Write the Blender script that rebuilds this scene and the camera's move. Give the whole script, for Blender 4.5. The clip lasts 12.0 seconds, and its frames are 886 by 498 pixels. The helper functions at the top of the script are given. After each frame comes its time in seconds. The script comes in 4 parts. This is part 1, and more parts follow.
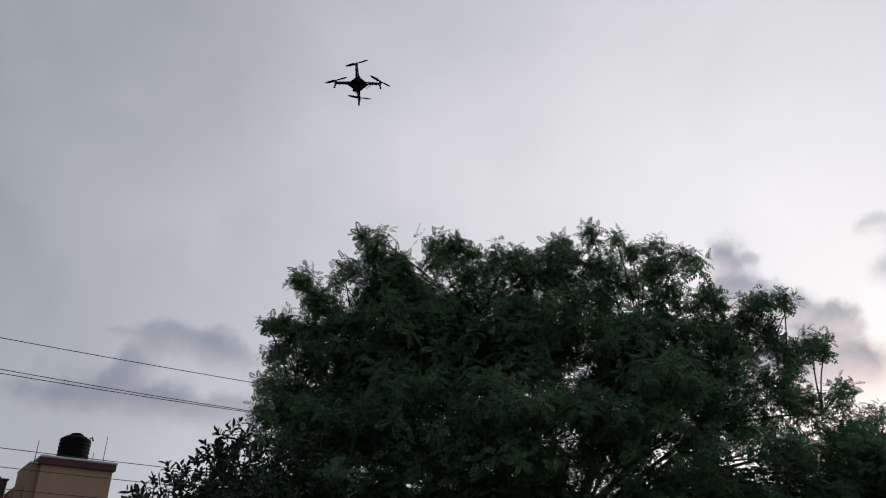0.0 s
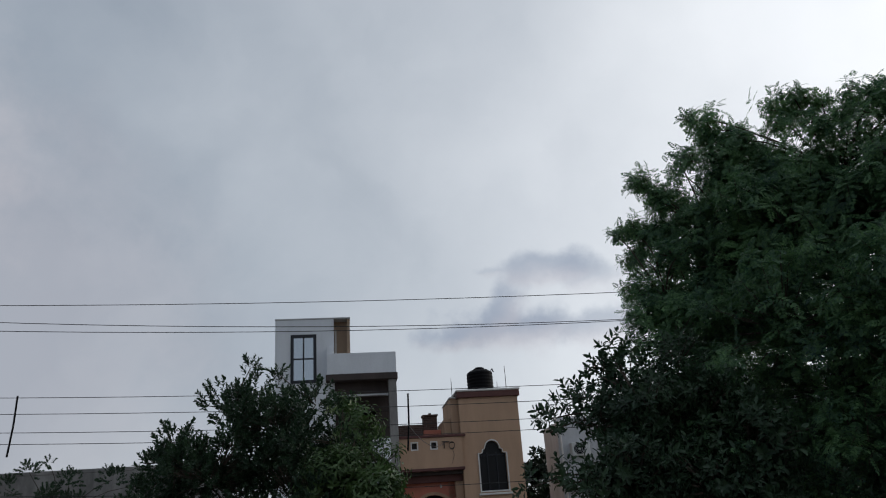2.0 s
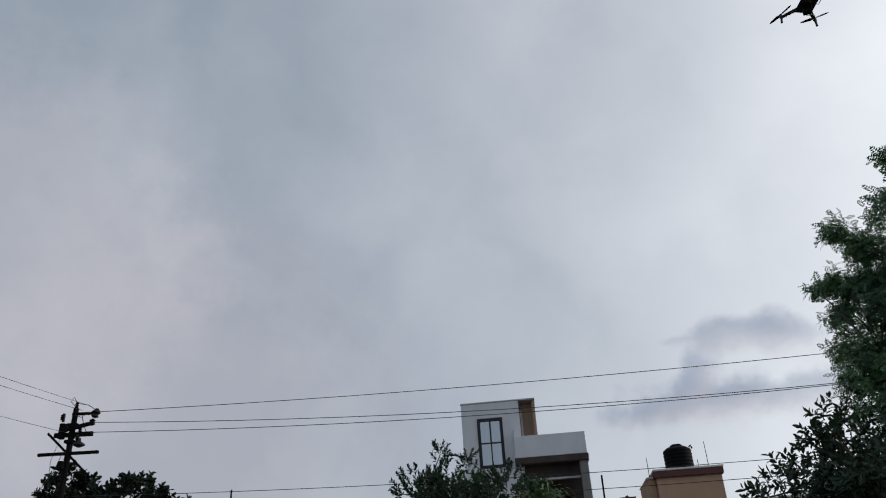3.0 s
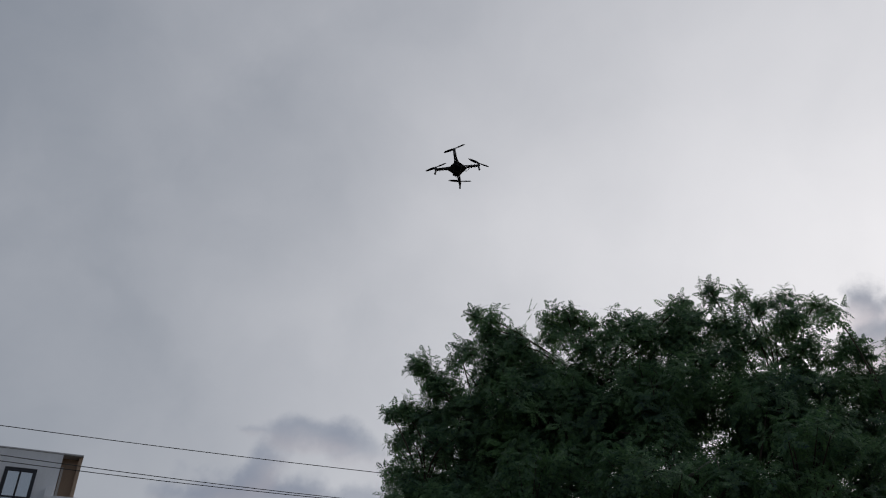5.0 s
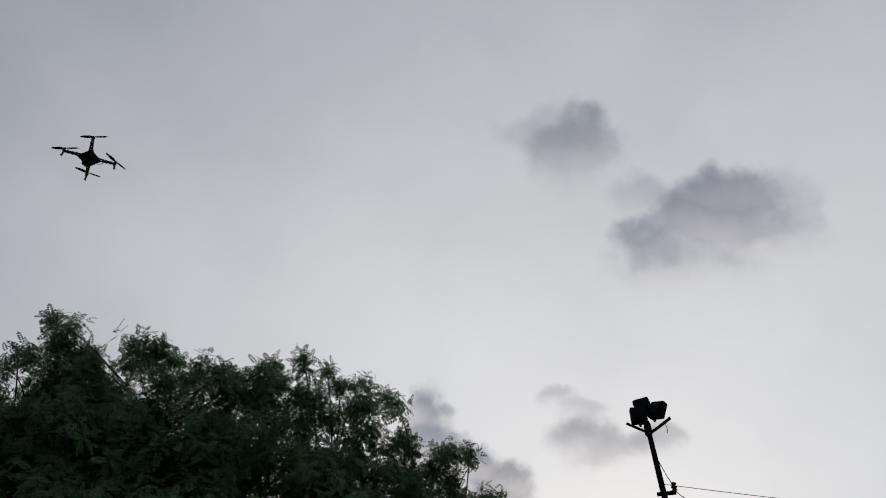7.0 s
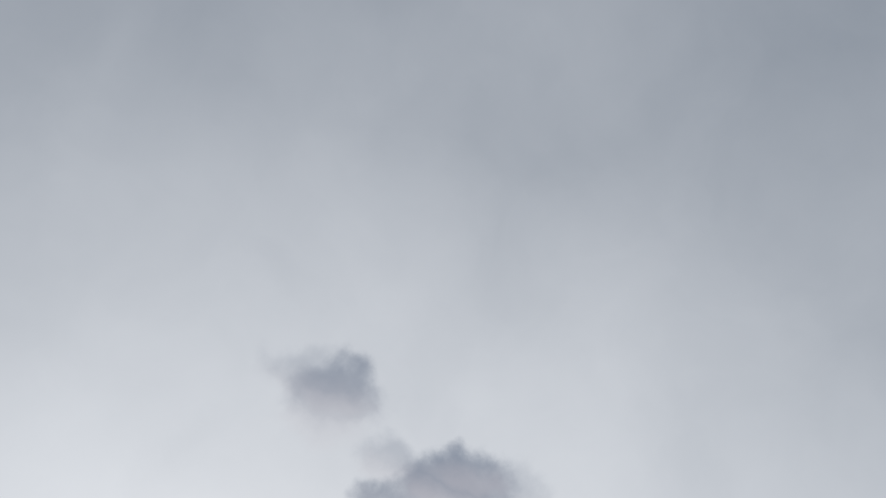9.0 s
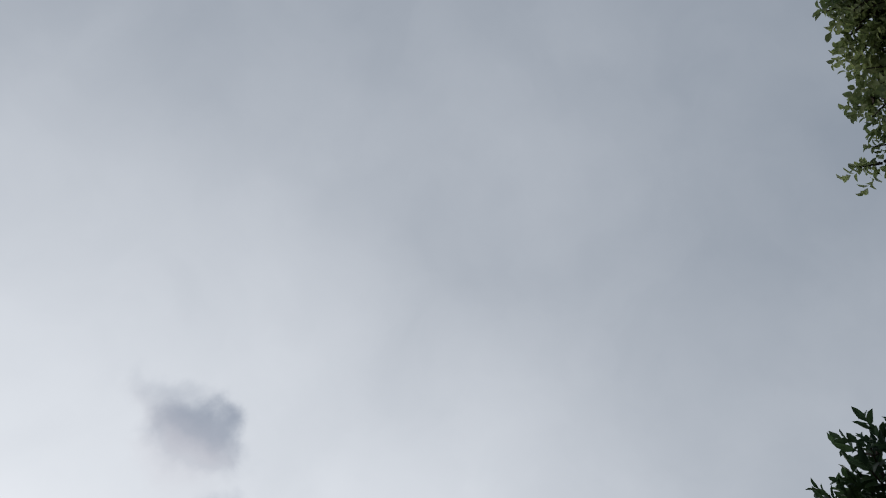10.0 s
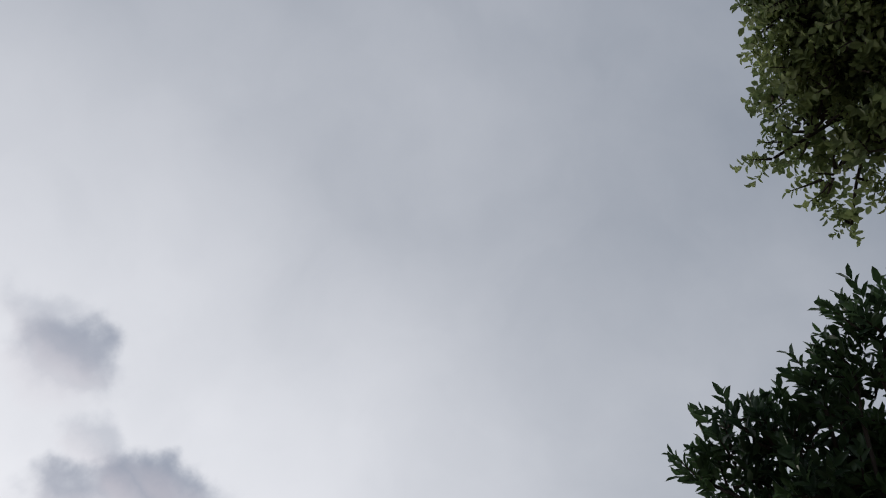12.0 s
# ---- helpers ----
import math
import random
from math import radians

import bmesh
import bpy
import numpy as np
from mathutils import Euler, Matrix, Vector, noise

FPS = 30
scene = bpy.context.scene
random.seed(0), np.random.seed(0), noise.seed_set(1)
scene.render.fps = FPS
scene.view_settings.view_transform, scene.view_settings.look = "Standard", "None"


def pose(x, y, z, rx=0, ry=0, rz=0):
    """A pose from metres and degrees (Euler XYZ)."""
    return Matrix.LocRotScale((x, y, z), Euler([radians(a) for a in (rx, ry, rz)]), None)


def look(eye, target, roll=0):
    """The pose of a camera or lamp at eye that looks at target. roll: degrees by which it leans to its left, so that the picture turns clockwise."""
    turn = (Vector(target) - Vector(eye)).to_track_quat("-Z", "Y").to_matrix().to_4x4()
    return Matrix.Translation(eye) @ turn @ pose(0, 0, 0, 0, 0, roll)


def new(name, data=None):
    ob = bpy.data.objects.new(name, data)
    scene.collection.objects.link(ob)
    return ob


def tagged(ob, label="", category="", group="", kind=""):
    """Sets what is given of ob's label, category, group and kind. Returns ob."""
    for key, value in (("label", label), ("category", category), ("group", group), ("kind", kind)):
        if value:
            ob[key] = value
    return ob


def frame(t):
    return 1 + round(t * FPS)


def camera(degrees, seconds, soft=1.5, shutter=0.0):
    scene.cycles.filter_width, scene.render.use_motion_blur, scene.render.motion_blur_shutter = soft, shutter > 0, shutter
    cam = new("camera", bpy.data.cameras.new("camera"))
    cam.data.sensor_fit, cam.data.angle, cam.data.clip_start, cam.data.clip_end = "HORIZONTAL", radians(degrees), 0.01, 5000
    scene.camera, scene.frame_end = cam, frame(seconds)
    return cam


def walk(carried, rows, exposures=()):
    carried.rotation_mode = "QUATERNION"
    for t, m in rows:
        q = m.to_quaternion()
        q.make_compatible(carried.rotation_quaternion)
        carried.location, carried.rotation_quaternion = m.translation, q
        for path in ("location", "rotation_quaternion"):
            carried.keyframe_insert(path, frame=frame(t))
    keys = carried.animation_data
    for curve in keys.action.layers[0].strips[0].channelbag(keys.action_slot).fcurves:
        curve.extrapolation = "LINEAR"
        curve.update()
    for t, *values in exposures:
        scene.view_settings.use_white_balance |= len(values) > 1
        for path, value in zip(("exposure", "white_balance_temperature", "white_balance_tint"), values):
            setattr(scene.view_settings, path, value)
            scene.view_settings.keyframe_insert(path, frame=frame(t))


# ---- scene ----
# ---------------------------------------------------------------- camera
cam = camera(60.7, 12.0, soft=1.1)
EYE = (0.0, 0.0, 1.6)
TURNS = [
    (0.0, 116.67, -0.19, -0.10), (0.5, 110.43, -0.77, 3.91), (1.0, 108.89, 1.60, 9.76), (1.5, 108.88, 2.42, 16.68),
    (2.0, 110.77, 3.79, 29.18), (2.5, 116.21, 3.71, 41.23), (2.7, 117.26, 3.39, 44.08), (4.3, 120.43, 0.72, 23.46),
    (4.5, 120.57, 0.86, 18.86), (5.0, 122.60, 0.54, 9.90), (5.5, 124.53, 0.82, -2.97), (6.0, 125.20, 0.71, -12.62),
    (6.5, 125.00, 0.95, -18.46), (7.0, 126.04, 1.02, -23.56), (7.5, 128.37, 1.10, -28.35), (7.7, 128.93, 1.27, -29.16),
    (9.3, 146.47, 2.73, -50.96), (9.5, 147.69, 1.48, -54.44), (9.9, 150.16, -1.93, -61.75), (10.1, 150.31, -1.76, -66.54),
    (10.3, 150.53, -1.76, -70.71), (10.5, 150.96, -1.16, -72.81), (11.0, 150.91, 0.03, -73.49),
    (11.5, 149.60, 0.42, -72.52), (12.0, 146.42, 0.94, -73.54),
]
EXPOSURES = [(0.0, 0.11, 6520, 13), (0.5, 0.33, 6450, 10.5), (1.0, 0.44, 6440, 10), (1.5, 0.49, 6420, 8.2), (2.5, 0.55, 6410, 8.8), (4.5, 0.26, 6480, 11), (5.5, -0.07, 6560, 12),
             (6.0, -0.05, 6530, 11.8), (6.5, -0.02, 6480, 11), (7.0, -0.20, 6430, 10), (7.7, -0.25, 6430, 10), (9.5, 0.09, 6270, 8.5), (10.5, 0.20, 6270, 9), (12.0, 0.23, 6410, 11)]
walk(cam, [(t, pose(*EYE, rx, ry, rz)) for t, rx, ry, rz in TURNS], EXPOSURES)


# ---------------------------------------------------------------- sky and sun
def toward(az, el):
    """Unit vector at az degrees right of +y and el degrees up."""
    a, e = radians(az), radians(el)
    return Vector((math.sin(a) * math.cos(e), math.cos(a) * math.cos(e), math.sin(e)))


SUN_AZ, SUN_EL = 36.0, 13.3
world = bpy.data.worlds.new("dusk_sky")
scene.world = world
world.use_nodes = True
wt = world.node_tree
wt.nodes.clear()


def wnode(kind, **sets):
    n = wt.nodes.new(kind)
    for k, v in sets.items():
        n.inputs[int(k[1:])].default_value = v
    return n


def wmath(op, a, b=None, c=None):
    n = wt.nodes.new("ShaderNodeMath")
    n.operation = op
    for i, v in enumerate((a, b, c)):
        if v is None:
            continue
        if isinstance(v, (int, float)):
            n.inputs[i].default_value = v
        else:
            wt.links.new(v, n.inputs[i])
    return n.outputs[0]


def wdot(a, vec):
    n = wt.nodes.new("ShaderNodeVectorMath")
    n.operation = "DOT_PRODUCT"
    wt.links.new(a, n.inputs[0])
    n.inputs[1].default_value = vec
    return n.outputs["Value"]


def wsmooth(value, lo, hi):
    n = wt.nodes.new("ShaderNodeMapRange")
    n.interpolation_type = "SMOOTHSTEP"
    wt.links.new(value, n.inputs[0])
    n.inputs[1].default_value, n.inputs[2].default_value = lo, hi
    return n.outputs[0]


def wmix(fac, a, b):
    n = wt.nodes.new("ShaderNodeMix")
    n.data_type = "RGBA"
    for i, v in ((0, fac), (6, a), (7, b)):
        if isinstance(v, (int, float, tuple)):
            n.inputs[i].default_value = v
        else:
            wt.links.new(v, n.inputs[i])
    return n.outputs[2]


where = wt.nodes.new("ShaderNodeTexCoord").outputs["Generated"]
nz = wt.nodes.new("ShaderNodeTexNoise")
nz.inputs["Scale"].default_value, nz.inputs["Detail"].default_value, nz.inputs["Roughness"].default_value = 14.0, 7.0, 0.60
wt.links.new(where, nz.inputs["Vector"])
off = wt.nodes.new("ShaderNodeVectorMath")
off.operation = "MULTIPLY_ADD"
wt.links.new(nz.outputs["Color"], off.inputs[0])
off.inputs[1].default_value = (0.05, 0.05, 0.05)
off.inputs[2].default_value = (-0.025, -0.025, -0.025)
warp = wt.nodes.new("ShaderNodeVectorMath")
warp.operation = "ADD"
wt.links.new(where, warp.inputs[0])
wt.links.new(off.outputs[0], warp.inputs[1])
warped = warp.outputs[0]

# the high veil: brightest round the hidden sun, mottled very softly
glow = wmath("POWER", wmath("MULTIPLY_ADD", wdot(where, toward(SUN_AZ, SUN_EL)), 0.5, 0.5), 4.33)
soft_nz = wt.nodes.new("ShaderNodeTexNoise")
soft_nz.inputs["Scale"].default_value, soft_nz.inputs["Detail"].default_value = 2.6, 6.0
wt.links.new(warped, soft_nz.inputs["Vector"])
wisp_nz = wt.nodes.new("ShaderNodeTexNoise")
wisp_nz.inputs["Scale"].default_value, wisp_nz.inputs["Detail"].default_value, wisp_nz.inputs["Distortion"].default_value = 5.5, 6.0, 0.6
wt.links.new(warped, wisp_nz.inputs["Vector"])
mottle = wmath("ADD", wmath("MULTIPLY_ADD", soft_nz.outputs["Fac"], 0.36, -0.18), wmath("MULTIPLY_ADD", wisp_nz.outputs["Fac"], 0.16, -0.08))
veil = wmix(wmath("ADD", glow, mottle), (0.212, 0.243, 0.289, 1), (0.890, 0.889, 0.905, 1))
zenith = wsmooth(wdot(where, (0, 0, 1)), 0.46, 1.0)
veil = wmix(wmath("MULTIPLY", zenith, 0.19), veil, (0.222, 0.248, 0.302, 1))
# thin warm patches low on the side away from the glow
rosy = wmath("MULTIPLY", wsmooth(wdot(warped, toward(-76, 24)), 0.955, 0.995), 0.22)
veil = wmix(rosy, veil, (0.56, 0.50, 0.50, 1))
haze_pink = wmath("MULTIPLY", wsmooth(wdot(warped, toward(-63, 13)), 0.93, 0.995), 0.22)
veil = wmix(haze_pink, veil, (0.53, 0.465, 0.48, 1))

low_peach = wmath("MULTIPLY", wsmooth(wdot(warped, toward(31, 9.5)), 0.985, 0.999), 0.28)
veil = wmix(low_peach, veil, (0.95, 0.74, 0.58, 1))

# darker heaps below the veil: azimuth, elevation, half width, half height (degrees), lean, strength
HEAPS_WEST = [
    (-19.4, 18.2, 4.2, 1.9, -6, 0.72), (-16.4, 17.3, 3.4, 1.9, -5, 0.50), (-24.0, 18.7, 1.2, 0.6, 0, 0.35), (-23.2, 15.9, 2.8, 2.2, 35, 0.80),
    (-26.4, 14.1, 3.7, 1.3, 8, 0.95), (-22.4, 14.4, 5.6, 2.7, -5, 0.95), (-16.9, 13.6, 4.3, 1.9, 0, 0.60), (22.0, 23.9, 1.8, 2.1, -30, 0.90),
    (23.8, 23.5, 1.2, 0.9, 10, 0.60), (22.7, 21.3, 2.4, 2.7, 0, 0.90),
]
HEAPS_LOW = [
    (24.9, 20.4, 2.7, 1.7, 0, 0.85), (27.7, 18.3, 3.2, 2.2, -10, 1.00), (29.2, 16.1, 3.7, 2.7, -25, 1.00), (26.3, 16.1, 4.8, 2.7, 0, 0.90),
    (33.2, 24.6, 1.7, 0.9, 10, 0.42), (35.4, 23.5, 2.1, 1.0, -10, 0.35), (34.6, 21.2, 3.2, 2.3, 0, 0.72), (40.7, 20.5, 2.7, 1.2, 0, 0.50),
    (36.8, 20.3, 3.2, 1.3, 0, 0.50), (26.3, 20.3, 3.2, 1.9, -20, 0.90), (28.7, 18.9, 2.6, 1.7, -25, 0.90),
]
HEAPS_HIGH = [
    (37.9, 42.8, 3.6, 3.0, -11, 0.58), (35.2, 43.9, 4.2, 3.2, -9, 0.34), (37.1, 41.9, 4.8, 3.6, -10, 0.38), (48.9, 35.9, 4.9, 3.6, -15, 0.85),
    (50.6, 37.0, 3.6, 2.3, -18, 0.70), (44.2, 35.0, 4.0, 2.4, 20, 0.50), (52.6, 35.4, 5.0, 3.2, -19, 0.36), (48.6, 34.2, 7.6, 3.0, -15, 0.46),
    (43.3, 38.2, 2.8, 2.2, -13, 0.40), (42.5, 34.6, 3.0, 2.4, -12, 0.42), (44.2, 33.0, 6.4, 2.9, -12, 0.40),
]
body = wt.nodes.new("ShaderNodeTexNoise")
body.inputs["Scale"].default_value, body.inputs["Detail"].default_value, body.inputs["Roughness"].default_value = 15.0, 5.0, 0.50
wt.links.new(where, body.inputs["Vector"])
billow = wmath("MULTIPLY_ADD", body.outputs["Fac"], 1.5, -0.72)
heap = under = None


def wunion(a, b):
    return wmath("SUBTRACT", 1.0, wmath("MULTIPLY", wmath("SUBTRACT", 1.0, a), wmath("SUBTRACT", 1.0, b)))


for az, el, hw, hh, lean, power in HEAPS_WEST + HEAPS_LOW + HEAPS_HIGH:
    mid = toward(az, el)
    side = Vector((mid.y, -mid.x, 0)).normalized()
    top = side.cross(mid)
    c, s = math.cos(radians(lean)), math.sin(radians(lean))
    along, over = side * c + top * s, top * c - side * s
    u = wmath("MULTIPLY", wmath("SUBTRACT", wdot(warped, along), 0.0), 1 / math.tan(radians(hw)))
    v = wmath("MULTIPLY", wmath("SUBTRACT", wdot(warped, over), 0.0), 1 / math.tan(radians(hh)))
    r = wmath("SQRT", wmath("ADD", wmath("MULTIPLY", u, u), wmath("MULTIPLY", v, v)))
    m = wmath("MULTIPLY", wmath("MULTIPLY", wsmooth(wmath("ADD", r, billow), 1.12, 0.45), wmath("MULTIPLY", wsmooth(v, -1.40, 0.25), power)), wmath("GREATER_THAN", wdot(where, mid), 0.2))
    low = wmath("MULTIPLY", m, wsmooth(v, 0.45, -0.65))
    heap = m if heap is None else wunion(heap, m)
    under = low if under is None else wmath("MAXIMUM", under, low)
warm_base = wt.nodes.new("ShaderNodeVectorMath")
warm_base.operation = "MULTIPLY"
wt.links.new(veil, warm_base.inputs[0])
warm_base.inputs[1].default_value = (0.83, 0.755, 0.765)
tone = wmix(wmath("MINIMUM", wmath("DIVIDE", under, wmath("MAXIMUM", heap, 0.04)), 1.0), (0.225, 0.255, 0.320, 1), warm_base.outputs[0])
clouds = wmix(wmath("MULTIPLY", heap, 0.97), veil, tone)

sky = wt.nodes.new("ShaderNodeTexSky")
sky.sky_type, sky.sun_disc = "NISHITA", False
sky.sun_elevation, sky.sun_rotation = radians(SUN_EL), radians(SUN_AZ)
clear = wnode("ShaderNodeBackground", i1=0.08)
wt.links.new(sky.outputs[0], clear.inputs[0])
cloudy = wnode("ShaderNodeBackground", i1=1.0)
wt.links.new(clouds, cloudy.inputs[0])
cover = wnode("ShaderNodeMixShader", i0=0.92)
wt.links.new(clear.outputs[0], cover.inputs[1])
wt.links.new(cloudy.outputs[0], cover.inputs[2])
wt.links.new(cover.outputs[0], wt.nodes.new("ShaderNodeOutputWorld").inputs[0])

sun = new("sun", bpy.data.lights.new("sun", "SUN"))
sun.data.energy, sun.data.angle, sun.data.color = 0.5, radians(14), (1.0, 0.93, 0.84)
sun.matrix_world = look(toward(SUN_AZ, SUN_EL) * 50, (0, 0, 0))


# ---------------------------------------------------------------- materials
def surface(name, base, rough=0.8, metal=0.0, grain=20.0, vary=0.25, stain=0.8, stain_tone=0.6, bump=0.15, spec=0.5):
    """Painted or raw surface: fine grain, large stains and a little relief."""
    m = bpy.data.materials.new(name)
    m.use_nodes = True
    t = m.node_tree
    b = t.nodes["Principled BSDF"]
    b.inputs["Metallic"].default_value = metal
    b.inputs["Specular IOR Level"].default_value = spec
    co = t.nodes.new("ShaderNodeTexCoord")
    fine, wide = t.nodes.new("ShaderNodeTexNoise"), t.nodes.new("ShaderNodeTexNoise")
    fine.inputs["Scale"].default_value, fine.inputs["Detail"].default_value = grain, 8
    wide.inputs["Scale"].default_value, wide.inputs["Detail"].default_value, wide.inputs["Roughness"].default_value = stain, 6, 0.7
    stretch = t.nodes.new("ShaderNodeMapping")
    stretch.inputs["Scale"].default_value = (1.6, 1.6, 0.45)
    t.links.new(co.outputs["Object"], fine.inputs["Vector"])
    t.links.new(co.outputs["Object"], stretch.inputs["Vector"])
    t.links.new(stretch.outputs[0], wide.inputs["Vector"])
    ramp = t.nodes.new("ShaderNodeValToRGB")
    ramp.color_ramp.elements[0].position, ramp.color_ramp.elements[1].position = 0.35, 0.62
    dark = tuple(c * stain_tone for c in base)
    ramp.color_ramp.elements[0].color, ramp.color_ramp.elements[1].color = (*dark, 1), (*base, 1)
    t.links.new(wide.outputs["Fac"], ramp.inputs[0])
    mul = t.nodes.new("ShaderNodeMix")
    mul.data_type, mul.blend_type = "RGBA", "MULTIPLY"
    mul.inputs[0].default_value = vary
    t.links.new(ramp.outputs[0], mul.inputs[6])
    t.links.new(fine.outputs["Fac"], mul.inputs[7])
    t.links.new(mul.outputs[2], b.inputs["Base Color"])
    rr = t.nodes.new("ShaderNodeMapRange")
    rr.inputs[3].default_value, rr.inputs[4].default_value = max(rough - 0.12, 0.05), min(rough + 0.12, 1)
    t.links.new(fine.outputs["Fac"], rr.inputs[0])
    t.links.new(rr.outputs[0], b.inputs["Roughness"])
    bp = t.nodes.new("ShaderNodeBump")
    bp.inputs["Strength"].default_value, bp.inputs["Distance"].default_value = bump, 0.02
    t.links.new(fine.outputs["Fac"], bp.inputs["Height"])
    t.links.new(bp.outputs[0], b.inputs["Normal"])
    return m


def foliage(name, dark, light, rough=0.45, through_light=0.25, patch=0.9, spec=0.35):
    """Leaf: tone differs from leaf to leaf and in drifts over the crown, which can paint lit and shaded clumps; some
    light comes through.
    """
    m = bpy.data.materials.new(name)
    m.use_nodes = True
    t = m.node_tree
    b = t.nodes["Principled BSDF"]
    geo, co = t.nodes.new("ShaderNodeNewGeometry"), t.nodes.new("ShaderNodeTexCoord")
    drift = t.nodes.new("ShaderNodeTexNoise")
    drift.inputs["Scale"].default_value, drift.inputs["Detail"].default_value = patch, 3
    t.links.new(co.outputs["Object"], drift.inputs["Vector"])
    sep = t.nodes.new("ShaderNodeMath")
    sep.operation = "MULTIPLY_ADD"
    t.links.new(geo.outputs["Random Per Island"], sep.inputs[0])
    sep.inputs[1].default_value = 0.5
    sc = t.nodes.new("ShaderNodeMapRange")
    sc.inputs[1].default_value, sc.inputs[2].default_value = 0.35, 0.68
    sc.inputs[3].default_value, sc.inputs[4].default_value = 0.0, 0.5
    t.links.new(drift.outputs["Fac"], sc.inputs[0])
    t.links.new(sc.outputs[0], sep.inputs[2])
    mix = t.nodes.new("ShaderNodeMix")
    mix.data_type = "RGBA"
    t.links.new(sep.outputs[0], mix.inputs[0])
    mix.inputs[6].default_value, mix.inputs[7].default_value = (*dark, 1), (*light, 1)
    t.links.new(mix.outputs[2], b.inputs["Base Color"])
    b.inputs["Roughness"].default_value = rough
    b.inputs["Specular IOR Level"].default_value = spec
    tr = t.nodes.new("ShaderNodeBsdfTranslucent")
    t.links.new(mix.outputs[2], tr.inputs[0])
    ms = t.nodes.new("ShaderNodeMixShader")
    ms.inputs[0].default_value = through_light
    t.links.new(b.outputs[0], ms.inputs[1])
    t.links.new(tr.outputs[0], ms.inputs[2])
    t.links.new(ms.outputs[0], t.nodes["Material Output"].inputs[0])
    return m


def brickwork(name, brick, joint):
    m = surface(name, brick, rough=0.9)
    t = m.node_tree
    b = t.nodes["Principled BSDF"]
    bt = t.nodes.new("ShaderNodeTexBrick")
    bt.inputs["Color1"].default_value, bt.inputs["Color2"].default_value = (*brick, 1), (*(c * 0.6 for c in brick), 1)
    bt.inputs["Mortar"].default_value = (*joint, 1)
    bt.inputs["Scale"].default_value = 1.0
    bt.inputs["Brick Width"].default_value, bt.inputs["Row Height"].default_value, bt.inputs["Mortar Size"].default_value = 0.24, 0.085, 0.008
    mp = t.nodes.new("ShaderNodeMapping")
    mp.inputs["Rotation"].default_value = (radians(90), 0, 0)
    co = t.nodes.new("ShaderNodeTexCoord")
    t.links.new(co.outputs["Object"], mp.inputs[0])
    t.links.new(mp.outputs[0], bt.inputs["Vector"])
    t.links.new(bt.outputs["Color"], b.inputs["Base Color"])
    return m


EARTH = surface("dry_earth", (0.20, 0.16, 0.115), 0.95, grain=6, stain=0.15)
OCHRE = surface("ochre_paint", (0.51, 0.335, 0.225), 0.85, grain=25, stain=0.7, stain_tone=0.84, vary=0.2)
PINK = surface("salmon_paint", (0.60, 0.21, 0.145), 0.85, stain_tone=0.8)
# real maroon, darkened to hold the shade under the eave
MAROON = surface("shaded_maroon_paint", (0.125, 0.050, 0.045), 0.8, stain_tone=0.7)
WHITE = surface("white_paint", (0.72, 0.745, 0.785), 0.8, grain=18, stain=0.6, stain_tone=0.88, vary=0.15)
TRIM = surface("white_trim", (0.76, 0.74, 0.72), 0.75, stain_tone=0.85)
TAN = surface("tan_wall", (0.44, 0.32, 0.23), 0.85, stain_tone=0.8)
CONCRETE = surface("raw_concrete", (0.30, 0.29, 0.28), 0.92, grain=12, stain=0.9, stain_tone=0.55, bump=0.4)
# weathered slab tone with the soffit's shadow put into the colour
SHADE_TONE = surface("weathered_shade_tone", (0.075, 0.058, 0.054), 0.9, stain_tone=0.6)
GREYWALL = surface("grey_wall", (0.55, 0.56, 0.58), 0.85, stain=0.8, stain_tone=0.7)
BRICK = brickwork("old_brick", (0.105, 0.062, 0.052), (0.13, 0.11, 0.10))
# near-black backing: the darkness of unlit rooms is painted in
SHADE_BACKING = surface("shaded_interior", (0.05, 0.045, 0.04), 0.9)
STEEL = surface("dark_steel", (0.028, 0.028, 0.030), 0.6, metal=0.4, stain_tone=0.6)
# near-black steel: the pole's backlit silhouette is put into the colour
BACKLIT_STEEL = surface("backlit_black_steel", (0.010, 0.009, 0.009), 0.85, metal=0.0, stain_tone=0.6, spec=0.1)
BLACK = surface("black_plastic", (0.007, 0.007, 0.009), 0.65, grain=60, stain_tone=0.7, spec=0.07)
CARBON = surface("black_nylon", (0.012, 0.012, 0.013), 0.45, grain=120, stain_tone=0.8)
CABLE = surface("weathered_cable", (0.035, 0.035, 0.038), 0.7)
PORCELAIN = surface("brown_porcelain", (0.016, 0.010, 0.008), 0.4, stain_tone=0.8, spec=0.2)
FRAME_DARK = surface("dark_frame", (0.012, 0.014, 0.024), 0.55)
PLASTIC_W = surface("white_enamel", (0.62, 0.63, 0.62), 0.5, stain_tone=0.85)
BARK = surface("grey_brown_bark", (0.075, 0.058, 0.042), 0.95, grain=14, stain=3.0, stain_tone=0.5, bump=0.8)
# leaf-age variation, its contrast widened to paint lit clump tops and dark gaps
NEEM = foliage("neem_leaf", (0.022, 0.060, 0.050), (0.155, 0.290, 0.110), rough=0.5, patch=1.9, through_light=0.45, spec=0.30)
BROAD = foliage("broad_leaf", (0.018, 0.040, 0.024), (0.048, 0.088, 0.042), rough=0.38, spec=0.28)
DROOP = foliage("drooping_leaf", (0.035, 0.075, 0.024), (0.090, 0.150, 0.048), rough=0.4)
